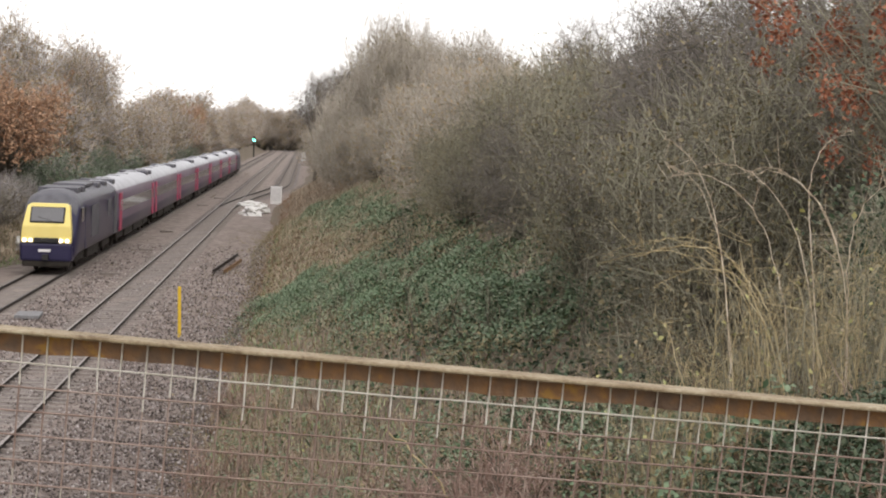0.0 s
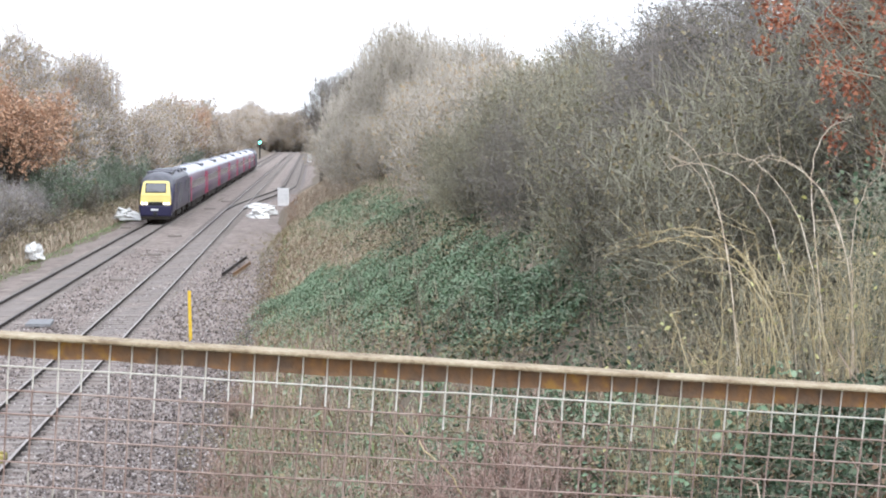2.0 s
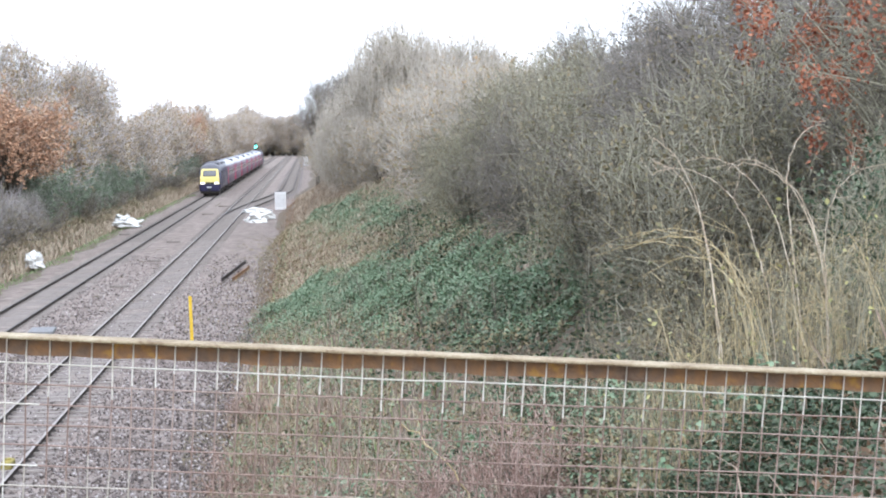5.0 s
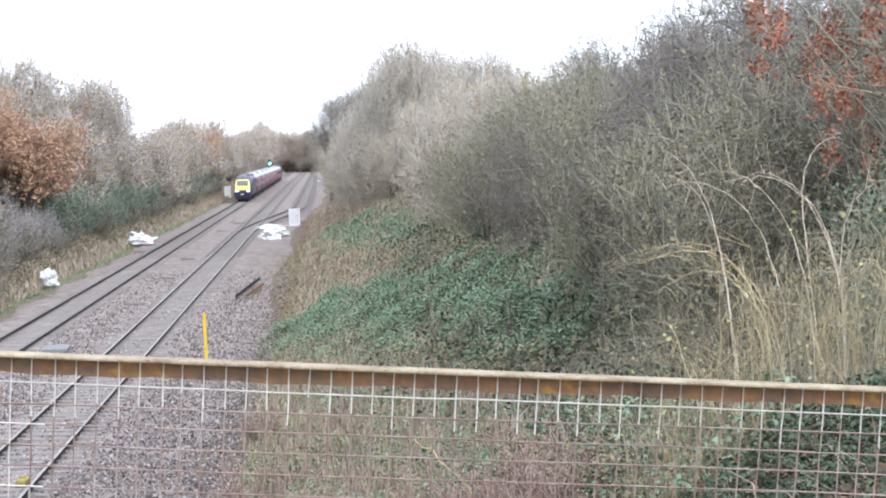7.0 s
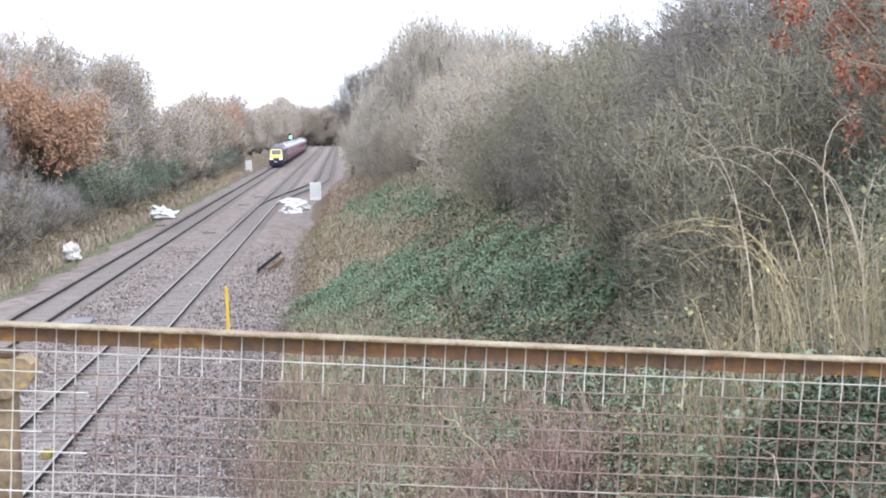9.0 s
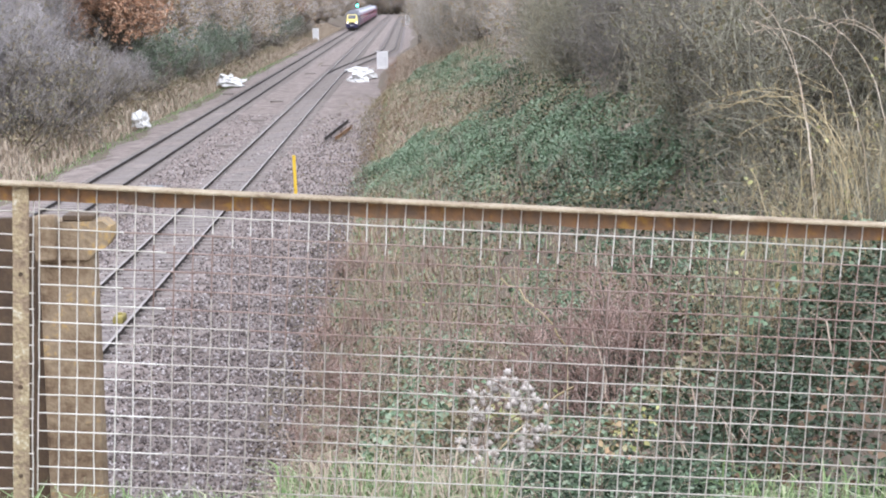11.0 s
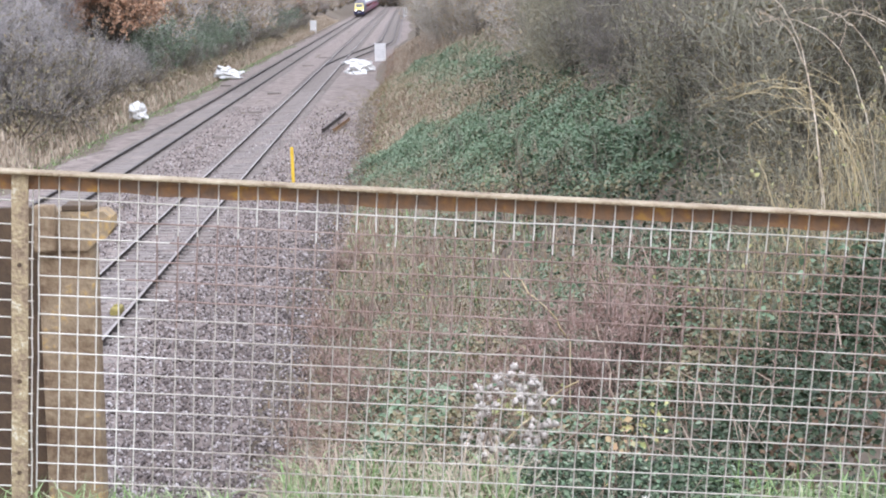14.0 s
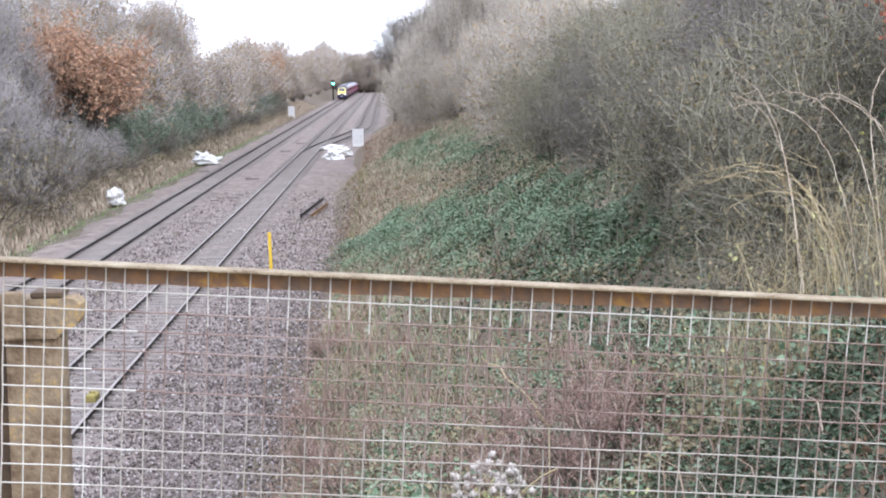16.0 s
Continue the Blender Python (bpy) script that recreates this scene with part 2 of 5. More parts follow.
def spikes(p0, p1, r0):
    """Fine three-sided twigs that taper to a point."""
    d = p1 - p0
    d /= np.maximum(np.linalg.norm(d, axis=1, keepdims=True), 1e-6)
    ref = np.where(np.abs(d[:, 2:3]) < 0.9, np.array([[0, 0, 1.0]]), np.array([[1.0, 0, 0]]))
    u = np.cross(d, ref)
    u /= np.linalg.norm(u, axis=1, keepdims=True)
    v = np.cross(d, u)
    vs = np.stack([p0 + (u * math.cos(a) + v * math.sin(a)) * r0[:, None] for a in (0, 2.094, 4.189)] + [p1], 1)
    f = np.array([[0, 1, 3], [1, 2, 3], [2, 0, 3]])[None] + (np.arange(len(p0)) * 4)[:, None, None]
    return vs.reshape(-1, 3), f.reshape(-1, 3)


def leaves(pos, size, rng, up=0.3):
    """Small folded leaves, two triangles each, about the given points."""
    n = len(pos)
    nrm = rng.normal(size=(n, 3)) + np.array([0, 0, up * 3])
    nrm /= np.linalg.norm(nrm, axis=1, keepdims=True)
    a = np.cross(nrm, rng.normal(size=(n, 3)))
    a /= np.linalg.norm(a, axis=1, keepdims=True)
    b = np.cross(nrm, a)
    s = (size * rng.uniform(0.6, 1.4, n))[:, None]
    vs = np.stack([pos - a * s * 0.5, pos + b * s * 0.33 + nrm * s * 0.12, pos + a * s * 0.5, pos - b * s * 0.33 + nrm * s * 0.12], 1)
    base = np.arange(n)[:, None, None] * 4
    f = np.array([[0, 1, 2], [0, 2, 3]])[None]
    return vs.reshape(-1, 3), (base + f).reshape(-1, 3)


def branching(rng, stems, length, spread, counts, shrink=0.58, lift=0.25, radius=0.05, wander=0.75):
    """Branches from the origin up, generation by generation: start, end and radii."""
    ang = rng.uniform(0, 2 * math.pi, stems)
    p0 = np.stack([np.cos(ang) * 0.15, np.sin(ang) * 0.15, np.zeros(stems) - 0.15], 1) * rng.uniform(0.2, 1.6, (stems, 1))
    d = np.stack([np.cos(ang) * spread, np.sin(ang) * spread, np.ones(stems)], 1) + rng.normal(size=(stems, 3)) * 0.2
    d /= np.linalg.norm(d, axis=1, keepdims=True)
    ln = length * rng.uniform(0.7, 1.15, stems)
    r = np.full(stems, radius)
    out = []
    for g in range(len(counts) + 1):
        p1 = p0 + d * ln[:, None]
        if g < 2:
            mid = (p0 + p1) / 2 + rng.normal(size=p0.shape) * ln[:, None] * 0.06
            out.append((p0, mid, r, r * 0.8))
            out.append((mid, p1, r * 0.8, r * 0.5))
        else:
            out.append((p0, p1, r, r * 0.5))
        if g == len(counts):
            break
        k = counts[g]
        u = rng.uniform(0.3, 1.0, (len(p0), k))
        q0 = (p0[:, None] + (p1 - p0)[:, None] * u[..., None]).reshape(-1, 3)
        nd = np.repeat(d, k, 0) * 0.7 + rng.normal(size=(len(p0) * k, 3)) * wander * 0.6 + np.array([0, 0, lift])
        d = nd / np.linalg.norm(nd, axis=1, keepdims=True)
        ln = np.repeat(ln, k) * shrink * rng.uniform(0.6, 1.2, len(d))
        r = np.repeat(r, k) * 0.5
        p0 = q0
    return [np.concatenate([o[i] for o in out]) for i in range(4)], p1


# ---- the lie of the land ----


def land(x, y):
    """Height of the ground: a cutting with the track bed at its foot, level with the bridge approach near the camera."""
    x, y = np.asarray(x, float), np.asarray(y, float)
    rx = 5.3 + 0.35 * np.sin(y * 0.11) + np.clip((y - 165) / 35, 0, 3)
    right = np.clip((x - rx) * 0.62, -1, 5.6) + np.clip(x - rx - 9, 0, 60) * 0.04
    left = np.clip((-x - 8.3 - 0.3 * np.sin(y * 0.09)) * 0.5, -1, 4.5) + np.clip(-x - 17.5, 0, 60) * 0.03
    near = 5.28 - 0.26 * (np.clip(y, 4.6, 9) - 5) - 0.14 * np.clip(y - 9, 0, 900) - 1.15 * np.clip(7.7 - x, 0, 9) + 0.85 * np.clip(x - 9.0, 0, 1.65) + 0.05 * np.clip(x - 10.65, 0, 10)
    z = np.maximum(np.maximum(right, left), near) - 0.25
    z = np.maximum(z, -0.3 + 0.08 * np.exp(-((x + 1.7) / 2.0) ** 2))
    bumps = 0.12 * np.sin(x * 1.9 + y * 0.7) * np.sin(y * 0.83 - x * 0.4) + 0.06 * np.sin(x * 4.1 + 1) * np.sin(y * 3.3)
    return z + bumps * np.clip((z - 0.1) * 1.2, 0, 1)


def build_ground():
    xs = np.concatenate([[-1500, -500, -150, -60, -35], np.arange(-25, 26, 0.5), [35, 60, 150, 500, 1500]])
    ys = np.concatenate([[-1500, -300, -60, -20, -8], np.arange(-4, 130, 0.6), np.arange(130, 640, 6), [700, 900, 1500, 3000]])
    gx, gy = np.meshgrid(xs, ys)
    z = land(np.clip(gx, -60, 60), np.clip(gy, 4.6, 640))
    z = np.where(gy < 4.9, np.where(gx > 6.2, 5.60 - 0.03 * np.clip(gx - 7, 0, 5), z), z)
    vs = np.stack([gx, gy, z], -1).reshape(-1, 3)
    i = np.arange(len(ys) - 1)[:, None] * len(xs) + np.arange(len(xs) - 1)[None]
    f = np.stack([i, i + 1, i + len(xs) + 1, i + len(xs)], -1).reshape(-1, 4)
    tagged(part("ground", raw("ground", vs, f, True), M["soil"]), "leaf-littered earth banks of the railway cutting", "ground", kind="structure")
    # the stone bed of the line, a sheet laid a little above the earth
    bx = np.array([-7.0, -6.3, -5.2, -4.06, -2.9, -2.0, -0.7, 0.75, 2.2, 3.2, 4.4, 5.6])
    bz = np.array([-0.32, -0.2, -0.15, -0.15, -0.15, -0.2, -0.15, -0.15, -0.15, -0.2, -0.22, -0.26])
    by = np.concatenate([np.arange(-6, 120, 1.0), np.arange(120, 640, 8)])
    gx, gy = np.meshgrid(bx, by)
    gz = np.tile(bz, (len(by), 1)) + 0.03 * np.sin(gx * 5 + gy * 1.7) * np.sin(gy * 2.3 - gx)
    gx = gx + np.where(bx[None] > 5, np.clip((gy - 160) / 35, 0, 3), 0) + np.where(np.abs(bx[None]) > 5, 0.3 * np.sin(gy * 0.5), 0)
    vs = np.stack([gx, gy, gz - 0.01], -1).reshape(-1, 3)
    i = np.arange(len(by) - 1)[:, None] * len(bx) + np.arange(len(bx) - 1)[None]
    f = np.stack([i, i + 1, i + len(bx) + 1, i + len(bx)], -1).reshape(-1, 4)
    tagged(part("track_bed", raw("track_bed", vs, f, True), M["ballast"]), "grey-brown crushed stone bed under the two lines", "track bed", kind="structure")


build_ground()

# ---- the bridge end and the fence ----
FA, FS, FL = radians(0.11), radians(3.66), radians(3.26)   # turn, fall and lean of the fence
FU = Vector((math.cos(FA) * math.cos(FS), math.sin(FA) * math.cos(FS), -math.sin(FS)))
FH = Vector((-math.sin(FA), math.cos(FA), 0))
FV = FH.cross(FU)
FV = (FV if FV.z < 0 else -FV) * math.cos(FL) + FH * math.sin(FL)
FO = Vector((7.105, 4.070, 6.616))
FN = FV.cross(FU).normalized()   # away from the camera
if FN.y < 0:
    FN = -FN


def fence_at(k, r, out=0.0):
    return FO + FU * (0.05 * k) + FV * (0.05 * r) + FN * out


def wires(name, ks, rs, out, k0, k1, r0, r1, rad, parent, mats):
    """Welded mesh, one rod for each wire, bent a little: bright at the top, rusty below that, bright again towards the ground."""
    rng = np.random.default_rng(5)
    runs = ([], [], [])

    def run(pts, which):
        for a, b, w in zip(pts, pts[1:], which):
            runs[w].append((a, b))
    for k in ks:
        rr = np.linspace(r0, r1, 25)
        bend = np.cumsum(rng.normal(size=25)) * 0.012 + rng.normal() * 0.03
        pts = [np.array(fence_at(k + d, r, out + rng.normal() * 0.001)) for r, d in zip(rr, bend)]
        a, b = rng.uniform(1.0, 2.6), rng.uniform(6.5, 9.0) - max(0, 14 - k) * 0.15
        run(pts, [0 if r < a or k < 2.5 else (1 if r < b else 2) for r in rr])
    for r in rs:
        kk = np.linspace(k0, k1, 40)
        bend = np.cumsum(rng.normal(size=40)) * 0.012
        pts = [np.array(fence_at(k, r + d, out - 0.004 + rng.normal() * 0.001)) for k, d in zip(kk, bend)]
        run(pts, [0 if r < 1.6 or k < 1.0 + 1.5 * math.sin(r * 2.3) else (1 if r + 0.02 * k + 0.6 * math.sin(k * 0.31 + r) < 7.4 else 2) for k in kk])
    for w, m in zip(runs, mats):
        if w:
            a, b = np.array([p for p, _ in w]), np.array([q for _, q in w])
            v, f = prisms(a, b, np.full(len(w), rad), np.full(len(w), rad))
            tagged(part(name, raw(name, v, f), M[m], parent), kind="stuff")


def build_fence():
    fence = tagged(new("bridge_fence"), "rusty steel angle fence filled with welded galvanised mesh", "fence")
    # angle rail: a flat leg towards the camera and a leg hanging behind the mesh
    m = Matrix((( FU.x, FN.x, -FV.x, FO.x), (FU.y, FN.y, -FV.y, FO.y), (FU.z, FN.z, -FV.z, FO.z), (0, 0, 0, 1)))
    part("rail_top_leg", box(-2.2, 4.4, -0.036, 0.012, 0.012, 0.021, 0.004), M["railedge"], fence, "pale worn upper edge", m)
    bm = bmesh.new()
    strip = []
    for i in range(133):   # wavering lower edge, flaked by rust
        x, z = -2.2 + i * 0.05, -0.030 + 0.002 * math.sin(i * 1.7) + 0.002 * math.sin(i * 0.61)
        strip.append([bm.verts.new(p) for p in ((x, 0.005, z), (x, 0.012, z), (x, 0.012, 0.0116), (x, 0.005, 0.0116))])
    for a, b in zip(strip, strip[1:]):
        for q in range(4):
            bm.faces.new((a[q], a[(q + 1) % 4], b[(q + 1) % 4], b[q]))
    bmesh.ops.recalc_face_normals(bm, faces=bm.faces)
    part("rail_hanging_leg", bm, M["rust"], fence, "flaking orange rust with yellow lichen", m)
    wires("mesh_panel", range(-3, 84), range(1, 17), 0.0, -3, 83, -0.15, 16.4, 0.0022, fence, ("palewire", "rustwire", "wire"))
    wires("mesh_panel", [k - 0.35 for k in range(-40, -2)], [r + 0.45 for r in range(0, 17)], 0.03, -40, -3.35, 0.2, 17.0, 0.0023, fence, ("palewire", "palewire", "palewire"))
    for k in (-3.9, 85.0):
        p = fence_at(k, 0, -0.012)
        bm = box(-0.021, 0.021, -0.004, 0.004, -1.05, 0.012, 0.002)
        post = part("fence_post", bm, M["post"], fence, "flat steel bar covered in yellow lichen", pose(p.x, p.y, p.z, 0, 2.7, 0))
        for z in (-0.22, -0.52, -0.76):
            part("bolt_hole", drum(0.006, 0.003, pose(0, -0.0055, z, 90), 10), M["darkiron"], post)
    return fence


def build_bridge():
    deck = tagged(new("bridge"), "brown iron and brick railway bridge with its deck", "bridge", kind="structure")
    part("deck_slab", box(-12, 6.2, -6, 6.0, 4.4, 5.1, 0.02), M["pilaster"], deck)
    part("abutment_wall", box(5.6, 6.25, -6, 6.0, -0.4, 4.4, 0.02), M["pilaster"], deck)
    part("abutment_wall", box(-12.6, -11.9, -6, 6.0, -0.4, 4.4, 0.02), M["pilaster"], deck)
    gir = tagged(new("parapet_girder"), "mossy brown iron parapet end with a bracketed head", "parapet", kind="structure")
    part("web", box(-6, 6.725, 5.26, 5.30, 5.2, 6.40), M["darkiron"], gir)
    part("end_column", box(6.715, 6.895, 5.20, 5.30, 4.3, 6.385, 0.012), M["pilaster"], gir)
    bm = bmesh.new()
    prof = [(6.76, 6.395), (6.93, 6.395), (6.955, 6.375), (6.955, 6.335), (6.94, 6.31), (6.905, 6.295), (6.88, 6.27), (6.76, 6.27)]
    a = [bm.verts.new((x, 5.185, z)) for x, z in prof]
    b = [bm.verts.new((x, 5.31, z)) for x, z in prof]
    for i in range(len(prof)):
        j = (i + 1) % len(prof)
        bm.faces.new((a[i], b[i], b[j], a[j]))
    bm.faces.new(a[::-1])
    bm.faces.new(b)
    bmesh.ops.recalc_face_normals(bm, faces=bm.faces)
    part("bracket_head", bm, M["pilaster"], gir)
    part("cleat", box(6.715, 6.785, 5.15, 5.20, 6.27, 6.42, 0.008), M["pilaster"], gir, "rust-brown cleat")
    gir.matrix_basis = Matrix.Translation((7.875, -0.14, 7.09)) @ Matrix.Scale(1.14, 4) @ Matrix.Translation((-7.9, 0.14, -7.09))
    part("cap_plate", box(6.80, 6.90, 5.19, 5.31, 6.397, 6.415, 0.004), M["darkiron"], gir)
    return gir


# ---- the lines ----
RAIL_PROFILE = [(-0.07, -0.159), (0.07, -0.159), (0.07, -0.148), (0.010, -0.125), (0.010, -0.045), (0.036, -0.03), (0.036, -0.004), (0.03, 0.0), (-0.03, 0.0), (-0.036, -0.004), (-0.036, -0.03), (-0.010, -0.045), (-0.010, -0.125), (-0.07, -0.148)]


def rail_part(head, pts, parent):
    """A rail along (x, y) points, with its head shining where the wheels run."""
    bm = extrude(RAIL_PROFILE, [(y, 1, 1, x, 0) for x, y in pts])
    me = bpy.data.meshes.new("rail")
    bm.faces.ensure_lookup_table()
    for f in bm.faces:
        f.material_index = 1 if f.normal.z > 0.7 and f.calc_center_median().z > -0.01 else 0
    bm.to_mesh(me)
    bm.free()
    me.materials.append(M["rail"])
    me.materials.append(M[head])
    return part("rail", me, None, parent)


def sleeper_mesh():
    bm = box(-1.28, 1.28, -0.125, 0.125, -0.34, -0.13, 0.02)
    for x in (-0.7525, 0.7525):
        box(x - 0.17, x + 0.17, -0.08, 0.08, -0.15, -0.11, 0, bm)
    me = bpy.data.meshes.new("sleeper")
    bm.to_mesh(me)
    bm.free()
    me.materials.append(M["sleeper"])
    return me


def build_line(label, centre, y0, y1, singles, head="railworn"):
    track = tagged(new("railway_track"), label, "railway track", "lines in the cutting")
    n = 60
    for s in (-0.7525, 0.7525):
        rail_part(head, [(centre(y) + s, y) for y in np.linspace(y0, y1, n)], track)
    bed = np.array([(centre(y) + dx + (0.16 * math.sin(y * 1.3) + 0.1 * math.sin(y * 3.7 + dx)) * (abs(dx) > 1.5), y, -0.150 + 0.012 * math.sin(y * 3.1 + dx * 4) - 0.07 * abs(dx / 1.6) ** 4) for y in np.linspace(y0, y1, 400) for dx in (-1.65, -1.2, -0.6, 0.0, 0.6, 1.2, 1.65)])
    q = np.arange(399)[:, None] * 7 + np.arange(6)[None]
    part("stone_bed", raw("stone_bed", bed, np.stack([q, q + 1, q + 8, q + 7], -1).reshape(-1, 4), True), M["bed_dark"], track, "oil-darkened stones between the rails")
    me = sleeper_mesh()
    rng = random.Random(3)
    ys = np.arange(y0 + 0.3, y1, 0.66)
    far = []
    for y in ys:
        x = centre(y)
        if singles[0] < y < singles[1]:
            part("sleeper", me, None, track, m=pose(x + rng.uniform(-0.03, 0.03), y + rng.uniform(-0.03, 0.03), rng.uniform(-0.012, 0.006), 0, 0, rng.uniform(-1, 1)))
        else:
            far.append((x, y))
    if far:
        vs, fs = [], []
        for x, y in far:
            b = len(vs)
            vs += [(x + sx * 1.28, y + sy * 0.125, z) for z in (-0.3, -0.13) for sx, sy in ((-1, -1), (1, -1), (1, 1), (-1, 1))]
            fs += [(b + 4, b + 5, b + 6, b + 7), (b, b + 1, b + 5, b + 4), (b + 1, b + 2, b + 6, b + 5), (b + 2, b + 3, b + 7, b + 6), (b + 3, b, b + 4, b + 7)]
        tagged(part("sleeper_run", raw("sleeper_run", vs, fs), M["sleeper"], track), kind="stuff")
    return track


def ease(a, b, u):
    u = min(1, max(0, u))
    return a + (b - a) * (u * u * (3 - 2 * u))


LEFT_X, RIGHT_X = -4.06, 0.7525
build_line("double-railed running line used by the train", lambda y: LEFT_X, -6, 620, (56, 120))
build_line("empty running line beside the bank", lambda y: RIGHT_X, -6, 620, (20, 120), "railtop")
build_line("siding line beyond the junction", lambda y: ease(RIGHT_X, 5.0, (y - 150) / 85), 158, 600, (0, 0))


def build_stones():
    """Loose ballast, one faceted stone after another."""
    rng = np.random.default_rng(11)
    oc = np.array([[1, 0, 0], [-1, 0, 0], [0, 1, 0], [0, -1, 0], [0, 0, 1], [0, 0, -1]], float)
    of = np.array([[0, 2, 4], [2, 1, 4], [1, 3, 4], [3, 0, 4], [2, 0, 5], [1, 2, 5], [3, 1, 5], [0, 3, 5]])
    n = 56000
    y = 17 - 24 * np.log(1 - 0.975 * rng.uniform(0, 1, n))
    x = rng.uniform(-3.0, 6.2, n)
    keep = (np.abs(np.abs(x - RIGHT_X) - 0.7525) > 0.06) & ~((np.abs(x - RIGHT_X) < 1.2) & (rng.uniform(0, 1, n) < 0.55))
    x, y = x[keep], y[keep]
    n = len(x)
    sz = rng.uniform(0.015, 0.04, n) * (1 + 0.003 * (y - 17))
    z = np.maximum(land(x, y) + 0.05, -0.15) + rng.uniform(-0.01, 0.02, n)
    v = oc[None] * sz[:, None, None] * rng.uniform(0.6, 1.3, (n, 6, 1)) + rng.normal(size=(n, 6, 3)) * sz[:, None, None] * 0.25
    v = v + np.stack([x, y, z], -1)[:, None]
    f = of[None] + (np.arange(n) * 6)[:, None, None]
    tagged(part("ballast_stones", raw("ballast_stones", v.reshape(-1, 3), f.reshape(-1, 3)), M["stones"]), "loose grey and brown crushed stones beside the line", "ballast", kind="stuff")


# ---- the train ----
SIDE = [(-1.20, 0.85), (-1.33, 1.05), (-1.37, 1.6), (-1.37, 2.2), (-1.33, 2.85), (-1.24, 3.3), (-1.05, 3.58), (-0.7, 3.78), (-0.3, 3.87), (0.3, 3.87), (0.7, 3.78), (1.05, 3.58), (1.24, 3.3), (1.33, 2.85), (1.37, 2.2), (1.37, 1.6), (1.33, 1.05), (1.20, 0.85)]


def paint(bm, name, rule, mats):
    me = bpy.data.meshes.new(name)
    for f in bm.faces:
        f.material_index = rule(f.calc_center_median(), f.normal)
        f.smooth = abs(f.normal.y) < 0.7
    bm.to_mesh(me)
    bm.free()
    for k in mats:
        me.materials.append(M[k])
    return me


def bogie(parent, y):
    b = part("bogie", box(-1.1, 1.1, y - 1.7, y + 1.7, 0.42, 0.78, 0.04), M["under"], parent)
    for dy in (-1.3, 1.3):
        for s in (-1, 1):
            part("wheel", drum(0.46, 0.13, pose(s * 0.7525, y + dy, 0.46, 0, 90, 0), 24), M["under"], b)
        part("axle", drum(0.08, 1.5, pose(0, y + dy, 0.46, 0, 90, 0), 12), M["under"], b)
    return b


def build_coach():
    coach = tagged(new("passenger_coach"), "dark plum and navy coach with magenta doors and pale roof", "railway coach", "coaches of the train")
    L = 22.6
    bm = extrude(SIDE, [(0.0, 0.97, 0.99, 0, 0), (0.12, 1, 1, 0, 0), (L - 0.12, 1, 1, 0, 0), (L, 0.97, 0.99, 0, 0)])
    part("body", paint(bm, "body", lambda c, n: 2 if c.z > 3.35 else (0 if c.z < 1.5 else 1), ["navy", "plum", "roofpale"]), None, coach)
    for s in (-1, 1):
        part("window_band", box(s * 1.352 - 0.012, s * 1.352 + 0.012, 2.1, L - 2.1, 1.98, 2.72), M["glass"], coach)
        for i in range(16):
            y = 2.3 + i * 1.16
            part("window", box(s * 1.366 - 0.006, s * 1.366 + 0.006, y, y + 0.98, 2.06, 2.66, 0.004), M["glass"], coach)
        for y in (0.5, L - 1.75):
            d = part("door", box(s * 1.372 - 0.02, s * 1.372 + 0.02, y, y + 1.25, 0.98, 3.15, 0.012), M["doorred"], coach, "magenta passenger door")
            part("door_window", box(s * 1.394 - 0.004, s * 1.394 + 0.004, y + 0.35, y + 0.9, 2.1, 2.75), M["glass"], d)
    for y in (3.2, 9.0, 14.0, 19.4):
        part("roof_vent", box(-0.35, 0.35, y, y + 0.7, 3.84, 3.95, 0.03), M["roofpale"], coach)
    # added dark boxes that stand for the shaded seams between coaches
    for y in (0.4, L - 1.5):
        part("dark_seam_box", box(-0.95, 0.95, y, y + 1.1, 3.60, 3.915, 0.04), M["roofdark"], coach, "dark box added for the shaded seam between coaches")
    part("gangway", box(-0.5, 0.5, -0.22, 0.0, 1.0, 3.2, 0.03), M["black"], coach)
    part("gangway", box(-0.5, 0.5, L, L + 0.18, 1.0, 3.2, 0.03), M["black"], coach)
    part("underframe_box", box(-1.15, 1.15, 5.6, 10.0, 0.35, 0.9, 0.05), M["under"], coach)
    part("underframe_box", box(-1.15, 1.15, 11.0, 16.8, 0.38, 0.9, 0.05), M["under"], coach)
    bogie(coach, 3.2)
    bogie(coach, L - 3.2)
    return coach


